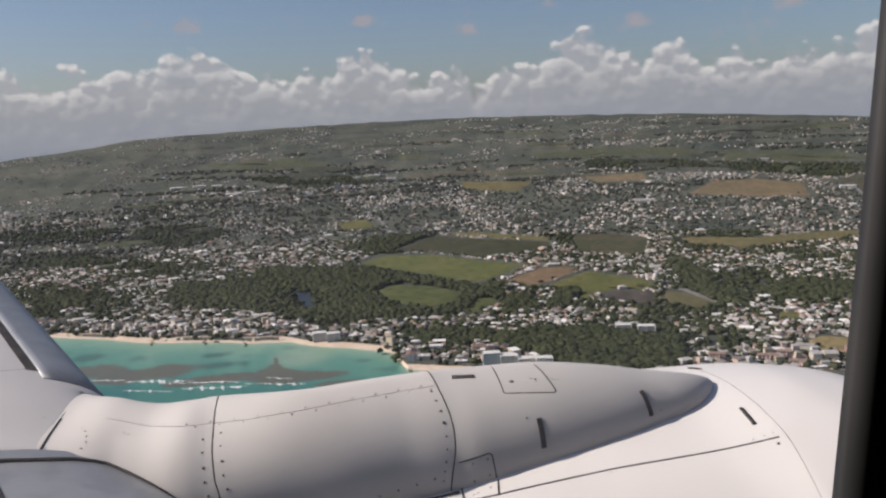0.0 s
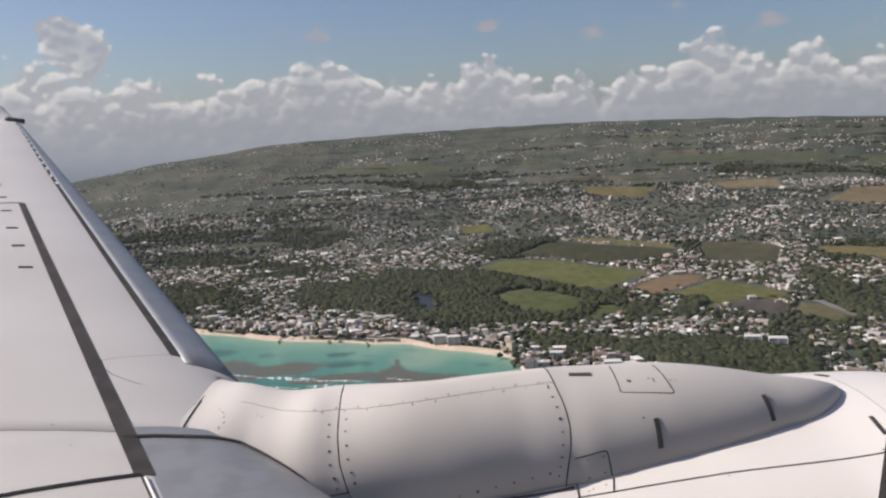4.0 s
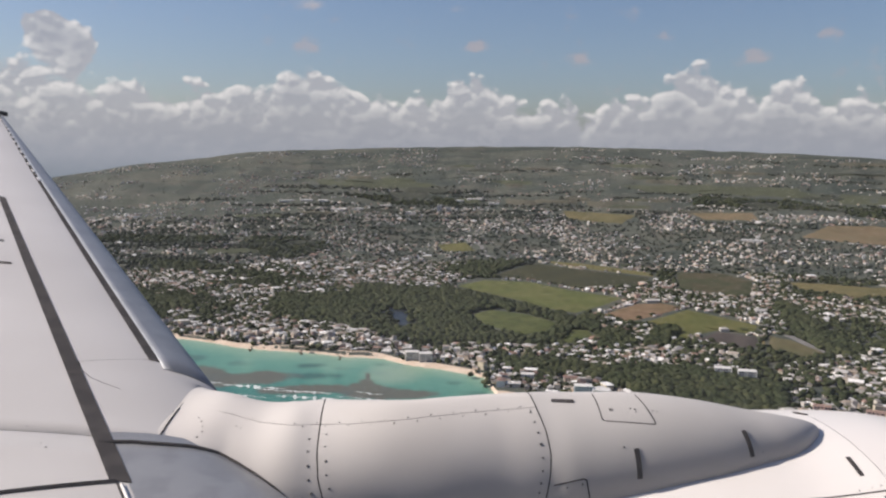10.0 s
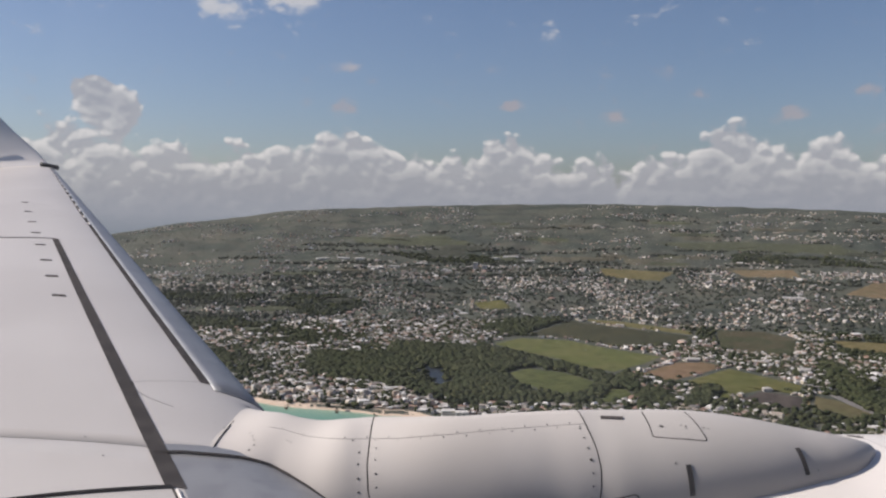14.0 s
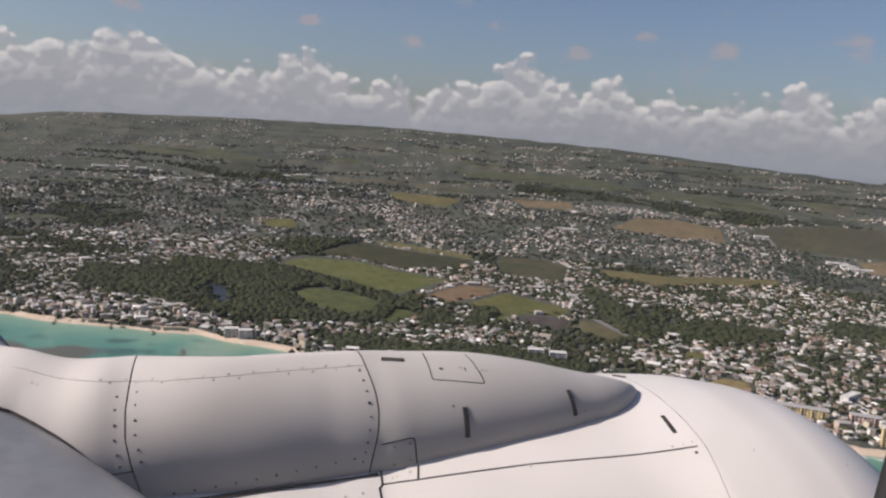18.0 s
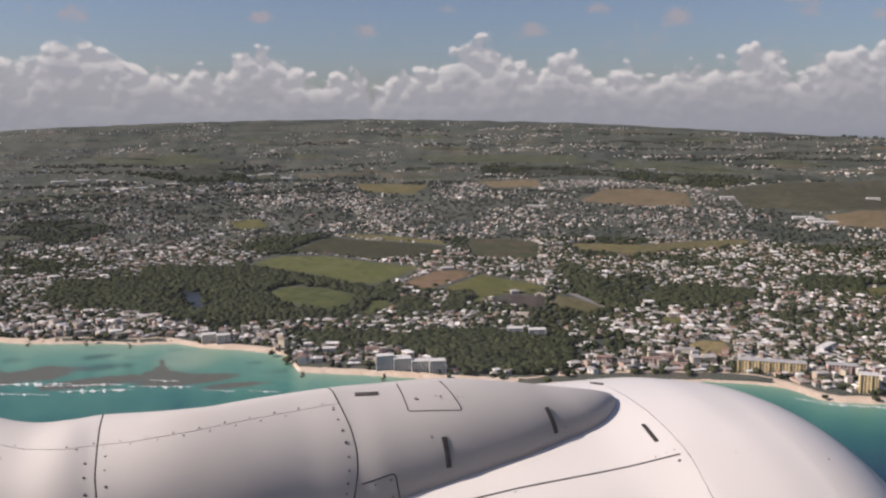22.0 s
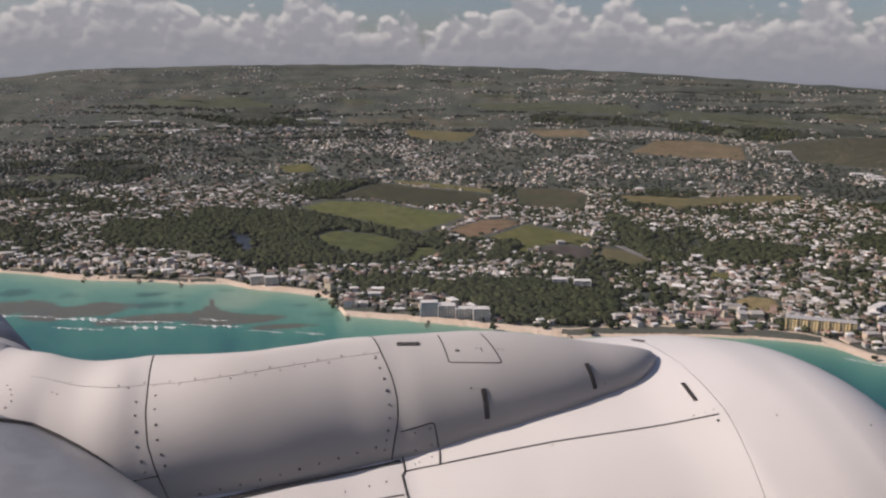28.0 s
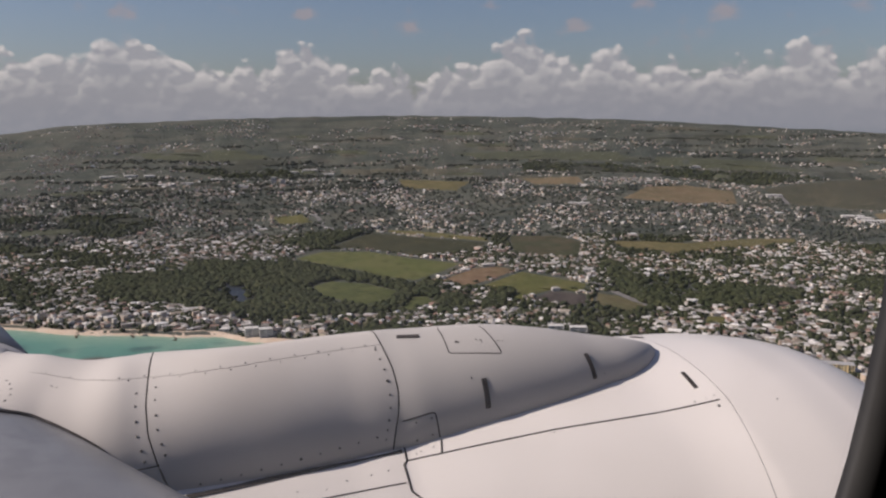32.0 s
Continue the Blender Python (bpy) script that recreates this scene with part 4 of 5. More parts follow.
slab_building("farm_hall", "pale farm building among trees", -15.9, 11.72, 20, 14, 1, 20, PALE, PALE, 4)


def ribbon(name, pts, wide, mat, label, lift=0.8):
    """A road or path laid over the land."""
    line = []
    for (a0, e0), (a1, e1) in zip(pts, pts[1:]):
        for s in np.linspace(0, 1, 9)[:-1]:
            a, e = a0 + (a1 - a0) * s, e0 + (e1 - e0) * s
            line.append(place(a, far_at(a, e)))
    v = []
    for i, p in enumerate(line):
        t = (line[min(i + 1, len(line) - 1)] - line[max(i - 1, 0)])
        n = Vector((-t.y, t.x, 0)).normalized() * wide / 2
        up = Vector((0, 0, lift))
        v += [p - n - up, p - n + up, p + n + up, p + n - up]
    return tagged(mesh_ob(name, v, grid_faces(len(line), 4), [mat]), label, "road", kind="structure")


ribbon("road", [(-26.0, 7.45), (-25.8, 8.76), (-25.5, 9.51), (-24.7, 9.96), (-25.0, 10.56), (-25.8, 11.01), (-27.5, 11.59), (-29.8, 12.53), (-31.6, 13.07), (-33.1, 14.01)], 13, ASPHALT, "grey asphalt road past the fields")
ribbon("road", [(-24.7, 9.96), (-22.2, 9.48), (-19.2, 8.94), (-16.2, 8.42), (-12.4, 7.92), (-8.7, 7.36)], 8, ASPHALT, "grey asphalt road behind the cane fields")
ribbon("farm_track", [(-25.9, 12.42), (-25.85, 11.57), (-25.9, 11.01)], 3.6, made_fields["playing_field"], "pale farm track between two plots")
ribbon("road", [(-6.6, 5.83), (-7.7, 6.61), (-7.5, 6.97), (-9.4, 7.61)], 11, ASPHALT, "grey road between far houses")
ribbon("road", [(-35.8, 4.99), (-37.3, 4.98), (-37.9, 5.58)], 16, ASPHALT, "grey road beside the far hall")
ribbon("town_street", [(-40.5, 14.9), (-40.2, 13.6), (-39.6, 12.2), (-38.6, 10.2)], 6, ASPHALT, "grey town street running inland")
ribbon("town_street", [(-29.5, 15.2), (-30.5, 13.6), (-31.6, 12.6)], 6, ASPHALT, "grey town street running inland")
ribbon("coast_road", [(-47.3, 15.74), (-43.6, 15.3), (-38.5, 15.2), (-33.1, 15.46), (-27.5, 15.08), (-22.9, 14.73), (-16.0, 14.97), (-9.1, 14.08), (-4.0, 13.52), (2.3, 13.10), (8.6, 12.16)], 7, ASPHALT, "grey coast road behind the shore houses")

# rock groynes on the beach
for az in (7.8, 4.5, 1.9, -9.0, -14.5, -24.3):
    s0 = shore(az)
    bm = bmesh.new()
    rr = random.Random(int(az * 10))
    for k in range(26):
        p = place(az + rr.gauss(0, 0.06), s0 - 26 + 36 * k / 26, rr.uniform(-0.4, 1.2))
        r = rr.uniform(1.2, 2.3)
        vs = [bm.verts.new(p + Vector((rr.gauss(0, r * 0.6), rr.gauss(0, r * 0.6), rr.gauss(0, r * 0.4)))) for _ in range(6)]
        for f in ((0, 1, 2), (0, 2, 3), (0, 3, 4), (1, 5, 2), (2, 5, 3), (3, 5, 4), (1, 4, 5), (0, 4, 1)):
            bm.faces.new([vs[i] for i in f])
    me = bpy.data.meshes.new("rock_groyne")
    bm.to_mesh(me)
    bm.free()
    me.materials.append(ROCK)
    tagged(new("rock_groyne", me), "short groyne of dark rocks reaching into the sea", "groyne", group="groynes")


# ---- the airliner: seen from a cabin window ahead of the wing ----
def loft(rings, close=False, caps=False, smooth=True):
    bm = bmesh.new()
    rows = [[bm.verts.new(p) for p in r] for r in rings]
    for a, b in zip(rows, rows[1:]):
        m = len(a)
        for i in range(m if close else m - 1):
            j = (i + 1) % m
            f = bm.faces.new((a[i], a[j], b[j], b[i]))
            f.smooth = smooth
    if caps:
        bm.faces.new(rows[0]), bm.faces.new(rows[-1][::-1])
    bmesh.ops.recalc_face_normals(bm, faces=bm.faces)
    return bm


airliner = new("airliner")
airliner.location = (0, 0, SEAT)
tagged(airliner, "white jet airliner in flight with a riveted engine and wing", "airliner")

# engine nacelle: flattened round cowl, wider than it is high
HUB_Y, HUB_Z, FLAT = 3.0, -1.95, 1.25
COWL = ((-2.2, 0.80), (-1.2, 0.86), (-0.4, 0.925), (0.03, 0.955), (0.3, 0.985), (0.55, 1.005), (1.0, 0.985), (1.3, 0.962), (1.5, 0.945), (1.962, 0.934), (2.165, 0.908), (2.29, 0.885), (2.40, 0.850), (2.524, 0.79), (2.633, 0.715), (2.703, 0.645), (2.742, 0.59), (2.758, 0.55))


def curve(x, table, col):
    """Smooth value of one column of a table."""
    xs = [r[0] for r in table]
    k = max(0, min(len(xs) - 2, int(np.searchsorted(xs, x)) - 1))
    ys = [r[col] for r in table]
    m = [0.0] * len(xs)
    for i in (k, k + 1):
        a, b = max(i - 1, 0), min(i + 1, len(xs) - 1)
        m[i] = (ys[b] - ys[a]) / (xs[b] - xs[a])
    h = xs[k + 1] - xs[k]
    s = min(max((x - xs[k]) / h, 0.0), 1.0)
    return ((2 * s ** 3 - 3 * s * s + 1) * ys[k] + (s ** 3 - 2 * s * s + s) * h * m[k] + (-2 * s ** 3 + 3 * s * s) * ys[k + 1] + (s ** 3 - s * s) * h * m[k + 1])


def eye_scaled(x, y, z):
    """Scales the engine along eye rays, inlet nearer, to fit the camera's view."""
    f = float(np.interp(x, (-0.75, -0.2, 0.4, 0.55, 1.72, 2.2, 2.76), (1.0, 1.025, 1.05, 1.05, 0.925, 0.89, 0.865)))
    return (f * x, f * y, f * z)


def ring_at(x, r, a):
    return eye_scaled(x, HUB_Y - FLAT * r * math.sin(radians(a)), HUB_Z + r * math.cos(radians(a)))


def cowl(x, a, lift=0.0):
    """A point on the cowl: a in degrees from the top towards the cabin."""
    return ring_at(x, curve(x, COWL, 1) + lift, a)


JOINT = 1.70
ROUND = np.linspace(0, 360, 121)[:-1]
lean = lambda a: 0.05 * math.cos(radians(a)) - 0.015 - 0.15 * max(0.0, math.sin(radians(a - 22.0)))   # the joint leans forward at the top
fan_cowl = part("fan_cowl", loft([[cowl(-2.2 + (JOINT + lean(a) - 0.002 + 2.2) * s, a) for a in ROUND] for s in np.linspace(0, 1, 150)], True), PAINT_WHITE, airliner, "white engine cowl with hinged panels")
lips = ((2.754, 0.52), (2.735, 0.50), (2.68, 0.49), (2.2, 0.50), (1.9, 0.51))
inlet_cowl = part("inlet_cowl", loft([[cowl(JOINT + lean(a) + (2.68 - JOINT - lean(a)) * s, a) for a in ROUND] for s in np.linspace(0, 1, 60)]
                  + [[cowl(x, a) for a in ROUND] for x in (2.703, 2.719, 2.73, 2.742, 2.75, 2.758)]
                  + [[ring_at(x, r, a) for a in ROUND] for x, r in lips], True), PAINT_WHITE, airliner, "white engine inlet with a rounded lip")
part("inlet_duct", loft([[ring_at(x, r, a) for a in ROUND] for x, r in ((1.9, 0.505), (1.89, 0.2), (2.1, 0.02))], True), RUBBER, inlet_cowl, "dark fan face")

# pylon fairing on top of the nacelle: x, crest, half width, foot, middle
FAIR = ((-0.8, -0.892, 0.44, -1.204, 3.0), (-0.69, -0.8943, 0.445, -1.2, 2.99), (-0.55, -0.866, 0.40, -1.15, 2.937), (-0.4, -0.859, 0.365, -1.13, 2.851), (-0.285, -0.834, 0.345, -1.124, 2.796), (-0.185, -0.824, 0.372, -1.123, 2.81), (0.04, -0.7873, 0.323, -1.113, 2.746),
        (0.25, -0.7689, 0.331, -1.092, 2.74), (0.555, -0.7578, 0.328, -1.061, 2.742), (0.7, -0.765, 0.308, -1.05, 2.758), (0.95, -0.782, 0.266, -1.038, 2.791), (1.18, -0.8254, 0.2205, -1.031, 2.827),
        (1.38, -0.88, 0.168, -1.026, 2.868), (1.46, -0.9012, 0.145, -1.0255, 2.886), (1.55, -0.93, 0.109, -1.02, 2.914), (1.61, -0.954, 0.0735, -1.014, 2.942), (1.66, -0.981, 0.036, -1.01, 2.9715), (1.682, -1.007, 0.02, -1.009, 3.0025))


CREST = 17.0


def fair(x, a, lift=0.0):
    """A point on the fairing: a in degrees, 0 at the crest, towards the cabin."""
    top, wide, base, mid = (curve(x, FAIR, i) for i in (1, 2, 3, 4))
    c, s = math.cos(radians(a)), math.sin(radians(a))
    # the crest is narrow: its far side falls away sooner than the side towards the cabin
    if a < CREST:
        f = float(np.interp(x, (-0.3, 0.15, 1.45, 1.65), (1.0, 0.3, 0.3, 0.6)))
        c0, s0 = math.cos(radians(CREST)), math.sin(radians(CREST))
        s = s0 - (s0 - s) * f
        if a > -CREST:
            c = c0 + (c - c0) * f
    # flat where it meets the wing, round over the engine
    py, pz = float(np.interp(x, (-0.80, -0.70, -0.60, -0.47, -0.28), (0.55, 0.60, 0.75, 0.92, 1.0))), float(np.interp(x, (-0.80, -0.71, -0.61, -0.49, -0.28), (0.09, 0.18, 0.50, 0.85, 1.0)))
    # low on the cabin side it swells out at the wing and draws in again ahead of it
    swell = 0.092 * math.exp(-((x + 0.60 - 0.12 * (a - 45.0) / 45.0) / 0.13) ** 2) * min(1.0, max(0.0, (a - 26.0) / 40.0)) ** 1.2
    y = mid - (wide + lift + swell) * math.copysign(abs(s) ** py, s)
    x *= 1 - (1 - mid / 3.0) * (1 - max(s, 0.0))
    if c < 0:
        return eye_scaled(x, y, base + 0.30 * c)
    return eye_scaled(x, y, base + (top + lift - base) * c ** pz)


TURN = list(np.linspace(-132, 132, 97))
# the two seams bow a little
bow1 = lambda a: float(np.interp(a, (30, 45, 57, 68, 77, 83, 90), (0.541, 0.547, 0.547, 0.538, 0.524, 0.516, 0.510)))
bow2 = lambda a: float(np.interp(a, (26, 44, 60, 73, 83, 90), (-0.184, -0.185, -0.177, -0.157, -0.137, -0.122)))
GAP = 0.0025


def fair_between(f0, f1, n):
    return [[fair(f0(a) + (f1(a) - f0(a)) * s, a) for a in TURN] for s in np.linspace(0, 1, n)]


# grey tones of these three parts stand for shade on the pylon
pylon_fairing = part("pylon_fairing", loft(fair_between(lambda a: -0.72, lambda a: bow2(a) - GAP, 40)), PAINT_AND_SHADE, airliner, "pylon fairing at the wing, grey tone for shade")
pylon_panel = part("pylon_panel", loft(fair_between(lambda a: bow2(a) + GAP, lambda a: bow1(a) - GAP, 24)), PAINT_AND_SHADE, airliner, "riveted panel over the engine, grey tone for shade")
pylon_nose = part("pylon_nose", loft(fair_between(lambda a: bow1(a) + GAP, lambda a: 1.682, 46)), NOSE_SHADE, airliner, "rounded nose of the pylon fairing, darker grey for shade")


def bead(points, wide=0.004):
    """A thin bead through points."""
    bm = bmesh.new()
    rows = []
    for i, p in enumerate(points):
        t = (Vector(points[min(i + 1, len(points) - 1)]) - Vector(points[max(i - 1, 0)])).normalized()
        u = t.cross(Vector((0.3, 0.5, 0.8))).normalized()
        v = t.cross(u)
        rows.append([bm.verts.new(Vector(p) + wide * (u * math.cos(k * math.pi / 3) + v * math.sin(k * math.pi / 3))) for k in range(6)])
    for a, b in zip(rows, rows[1:]):
        for k in range(6):
            bm.faces.new((a[k], a[(k + 1) % 6], b[(k + 1) % 6], b[k]))
    return bm


def line_on(surface, knots, lift=-0.001, n=24):
    out = []
    for (x0, a0), (x1, a1) in zip(knots, knots[1:]):
        out += [surface(x0 + (x1 - x0) * s, a0 + (a1 - a0) * s, lift) for s in np.linspace(0, 1, n)[:-1]]
    return out + [surface(*knots[-1], lift)]


def seam(points, parent, wide=0.0035):
    return part("seam", bead(points, wide), SEAM, parent, "dark sealant seam")


seam([fair(bow1(a), a, -0.002) for a in np.linspace(-60, 90, 60)], pylon_nose, 0.0025)
seam([fair(bow2(a), a, -0.002) for a in np.linspace(-60, 77, 46)], pylon_panel, 0.0023)
seam(line_on(fair, [(-0.153, 76.2), (-0.214, 77.2), (-0.264, 81.6)]), pylon_fairing, 0.0025)
seam([fair(-0.70, a, 0.001) for a in np.linspace(0, 75, 40)], pylon_fairing, 0.0032)
seam([cowl(JOINT + lean(a), a, -0.002) for a in np.linspace(-40, 110, 80)], inlet_cowl, 0.002)
# hinge line, stepped joint and panel edges of the fan cowl
seam(line_on(cowl, [(1.697, 22.3), (1.332, 25.0), (1.039, 26.8), (0.644, 29.7), (0.541, 30.3)]), fan_cowl, 0.0035)
seam(line_on(cowl, [(0.545, 27.2), (0.541, 30.3), (0.53, 31.0), (0.532, 35.6), (0.565, 37.6), (0.58, 46.0), (0.59, 62.0)]), fan_cowl, 0.004)
seam(line_on(cowl, [(0.030, 34.9), (0.522, 34.1)]), fan_cowl, 0.003)
seam(line_on(cowl, [(0.663, 27.0), (0.65, 29.8)]), fan_cowl, 0.0035)
seam(line_on(fair, [(0.543, 74.9), (0.64, 73.9), (0.651, 75.0), (0.66, 89.7)], -0.0015), pylon_nose, 0.003)
seam(line_on(fair, [(0.768, 8.0), (0.764, 20.0), (0.751, 38.6), (0.759, 39.7), (0.926, 44.7), (0.934, 43.6), (0.928, 25.0), (0.922, 12.0)], -0.0015), pylon_nose, 0.0028)
seam(line_on(fair, [(-0.543, 8.0), (-0.282, 23.0), (-0.091, 27.6), (0.091, 28.6), (0.27, 27.8), (0.541, 26.5)], -0.0004), pylon_panel, 0.0010)


def plate(surface, knots, half, parent, name="louvre_plate", mat=None, label="dark ribbed plate"):
    """A thin raised plate along a line on a surface."""
    rows = []
    for s in np.linspace(0, 1, 7):
        (x0, a0), (x1, a1) = knots
        p, q = Vector(surface(x0 + (x1 - x0) * s, a0 + (a1 - a0) * s, 0.0)), Vector(surface(x0 + (x1 - x0) * s, a0 + (a1 - a0) * s, 0.004))
        run = (Vector(surface(x1, a1)) - Vector(surface(x0, a0))).normalized()
        out = (q - p).normalized()
        side = run.cross(out).normalized()
        rows.append([p - side * half - out * 0.004, p - side * half + out * 0.003, p + side * half + out * 0.003, p + side * half - out * 0.004])
    return part(name, loft(rows, True, True, False), mat or SEAM, parent, label)


plate(fair, ((0.836, 60.4), (0.833, 80.1)), 0.0085, pylon_nose)
plate(fair, ((1.267, 49.9), (1.273, 78.1)), 0.0075, pylon_nose)
plate(fair, ((0.604, 21.3), (0.681, 22.5)), 0.008, pylon_nose)
plate(cowl, ((1.660, 12.9), (1.651, 18.4)), 0.007, fan_cowl)
plate(cowl, ((1.72, -12.0), (1.741, -9.2)), 0.009, fan_cowl)
plate(cowl, ((1.952, 44.9), (2.040, 44.2)), 0.013, inlet_cowl, "intake_scoop", PAINT_AND_SHADE, "small grey scoop")

# teardrop blister low on the cowl
blister = []
for s in np.linspace(0, 1, 15):
    w_, h_ = 0.034 * math.sin(math.pi * min(s * 0.62 + 0.36, 1.0)) ** 0.7, 0.030 * math.sin(math.pi * min(s * 0.62 + 0.36, 1.0)) ** 0.8
    c_ = cowl(-0.12 + 0.66 * s, 40.4 - 0.8 * s, -0.004)
    blister.append([(c_[0], c_[1] - w_ * math.cos(q) * 0.75 - h_ * math.sin(q) * 0.6, c_[2] - w_ * math.cos(q) * 0.66 + h_ * math.sin(q) * 0.8) for q in np.linspace(0, math.pi, 11)])
part("blister_fairing", loft(blister), PAINT_WHITE, fan_cowl, "long teardrop blister")

# dark strip for the shadowed gap under the lower edge of the riveted panel
edging = []
for s in np.linspace(0, 1, 24):
    x = -0.40 + 0.935 * s
    a1 = float(np.interp(x, (-0.40, -0.10, 0.2, 0.54), (103.0, 91.0, 90.0, 90.0)))
    edging.append([fair(x, a1, -0.004), fair(x, a1, 0.003), cowl(x, 31.7 - 3.0 * s, 0.003), cowl(x, 31.7 - 3.0 * s, -0.01)])
part("edge_seal", loft(edging, True, True, False), SEAM, pylon_panel, "dark strip for the shadowed gap along the panel edge")

# rivets: one small domed head, repeated
bm = bmesh.new()
for k, (r, z) in enumerate(((0.0056, -0.002), (0.0052, 0.0012), (0.003, 0.0022))):
    for q in range(8):
        bm.verts.new((r * math.cos(q * math.pi / 4), r * math.sin(q * math.pi / 4), z))
bm.verts.ensure_lookup_table()
for k in range(2):
    for q in range(8):
        bm.faces.new((bm.verts[k * 8 + q], bm.verts[k * 8 + (q + 1) % 8], bm.verts[k * 8 + 8 + (q + 1) % 8], bm.verts[k * 8 + 8 + q]))
bm.faces.new([bm.verts[16 + q] for q in range(8)])
rivet_mesh = bpy.data.meshes.new("rivet")
bm.to_mesh(rivet_mesh)
bm.free()
rivet_mesh.materials.append(FASTENER)
rng4 = random.Random(4)


def rivet(surface, x, a, parent, size=1.0):
    p = Vector(surface(x, a))
    du, dv = Vector(surface(x + 0.004, a)) - p, Vector(surface(x, a + 0.5)) - p
    n = du.cross(dv).normalized()
    if n.z < 0:
        n = -n
    ob = new("rivet", rivet_mesh)
    ob.parent = parent
    ob.matrix_basis = Matrix.Translation(p) @ n.to_track_quat("Z", "Y").to_matrix().to_4x4() @ Matrix.Scale(size * rng4.uniform(0.55, 0.82), 4)


for k in range(14):
    x = -0.50 + 0.076 * k
    mid = float(np.interp(x, (-0.543, -0.282, -0.091, 0.091, 0.27, 0.541), (8.0, 23.0, 27.6, 28.6, 27.8, 26.5)))
    rivet(fair, x, mid - 1.5, pylon_panel if x > -0.18 else pylon_fairing, 0.85)
    rivet(fair, x + 0.03, mid + 2.0, pylon_panel if x > -0.18 else pylon_fairing, 0.85)
for a in (35.4, 43.4, 52.1, 59.9, 67.5, 73.4):
    rivet(fair, bow2(a) - 0.03, a, pylon_fairing, 1.15)
    rivet(fair, bow2(a) + 0.025, a - 2, pylon_panel, 1.15)
for a in (30.4, 37.4, 44.4, 51.5, 59.3, 66.5, 73.0, 78.0, 83.0):
    rivet(fair, bow1(a) - 0.026, a, pylon_panel, 1.15 if a != 51.5 else 1.6)
for k in range(11):
    x = -0.04 + 0.056 * k
    rivet(fair, x, 88.5 - 8.8 * (x + 0.04) / 0.57, pylon_panel, 1.1)
for x, a in ((-0.603, 12.4), (-0.587, 17.6), (-0.576, 23.2), (-0.57, 28.8), (-0.58, 33.2), (-0.467, 22.4), (-0.451, 23.6)):
    rivet(fair, x, a, pylon_fairing, 1.0)
for x, a in ((0.585, 77.3), (0.636, 77.0), (0.585, 87.5), (0.637, 86.7)):
    rivet(fair, x, a, pylon_nose, 1.0)
for x, a in ((0.575, 29.2), (0.59, 28.9), (0.632, 28.2), (0.30, 33.0), (0.36, 32.2), (0.43, 31.9), (0.48, 31.6), (0.22, 32.6), (1.60, 22.2), (1.65, 21.6), (1.69, 21.0), (1.03, 27.4), (0.47, 43.0), (0.50, 43.4), (0.48, 44.2)):
    rivet(cowl, x, a, fan_cowl, 0.75)
rivet(cowl, 1.675, 23.9, fan_cowl, 1.5)
for x, a in ((0.795, 58.6), (1.268, 58.7), (1.323, 75.0), (0.795, 31.0), (0.80, 31.4), (0.869, 30.8), (0.884, 31.7), (0.946, 33.2), (0.962, 34.0), (0.883, 33.7)):
    rivet(fair, x, a, pylon_nose, 0.9 if x > 0.801 or a > 50 else 1.6)
for k in range(26):
    rivet(cowl, rng4.uniform(1.85, 2.5), rng4.uniform(14, 60), inlet_cowl, rng4.uniform(0.4, 0.8))

# wing: leading edge from the pylon to the tip
LE_A, LE_B = Vector((-0.71, 3.6, -0.93)), Vector((-6.35, 15.4, 0.58))


def le(y):
    return LE_A + (LE_B - LE_A) * ((y - LE_A.y) / (LE_B.y - LE_A.y))


def chord(y):
    return float(np.interp(y, (1.0, 5.0, 15.4), (6.5, 4.2, 1.35)))


def wing_pt(y, c, lift=0.0):
    """A point of the upper wing at y, c metres behind the leading edge."""
    p, ch = le(y), chord(y)
    u = min(max(c / ch, 0.0), 1.0)
    z = 0.60 * ch * 0.115 * (2.969 * math.sqrt(u) - 1.26 * u - 3.516 * u * u + 2.843 * u ** 3 - 1.036 * u ** 4) * 0.62
    return (p.x - c, p.y, p.z - 0.05 + z * 1.15 - 0.02 * u + lift)


def wing_ring(y, c0=0.0):
    ch = chord(y)
    us = [c0 / ch + (1 - c0 / ch) * (k / 36) ** 2 for k in range(37)]
    up = [wing_pt(y, u * ch) for u in us]
    low = [(x, yy, 2 * (le(y).z - 0.05) - z + 0.01 - 0.03 * u) for (x, yy, z), u in zip(up, us)]
    return up + low[::-1]


wing = part("wing", loft([wing_ring(y, max(0.0, le(y).x + 0.70) if y < 3.36 else 0.0) for y in np.concatenate([np.linspace(2.66, 3.35, 8), np.linspace(3.37, 6, 20), np.linspace(6.3, 15.4, 36)])], True, True), PAINT_WING, airliner, "light grey upper wing skin")
part("wing_root", loft([wing_ring(y, 0.57 + 0.02 * (2.66 - y)) for y in np.linspace(0.75, 2.655, 16)], True, True), PAINT_WING, wing, "light grey wing root skin")


def on_wing(knots, lift=-0.001, n=20):
    out = []
    for (y0, c0), (y1, c1) in zip(knots, knots[1:]):
        out += [wing_pt(y0 + (y1 - y0) * s, c0 + (c1 - c0) * s, lift) for s in np.linspace(0, 1, n)[:-1]]
    return out + [wing_pt(*knots[-1], lift)]


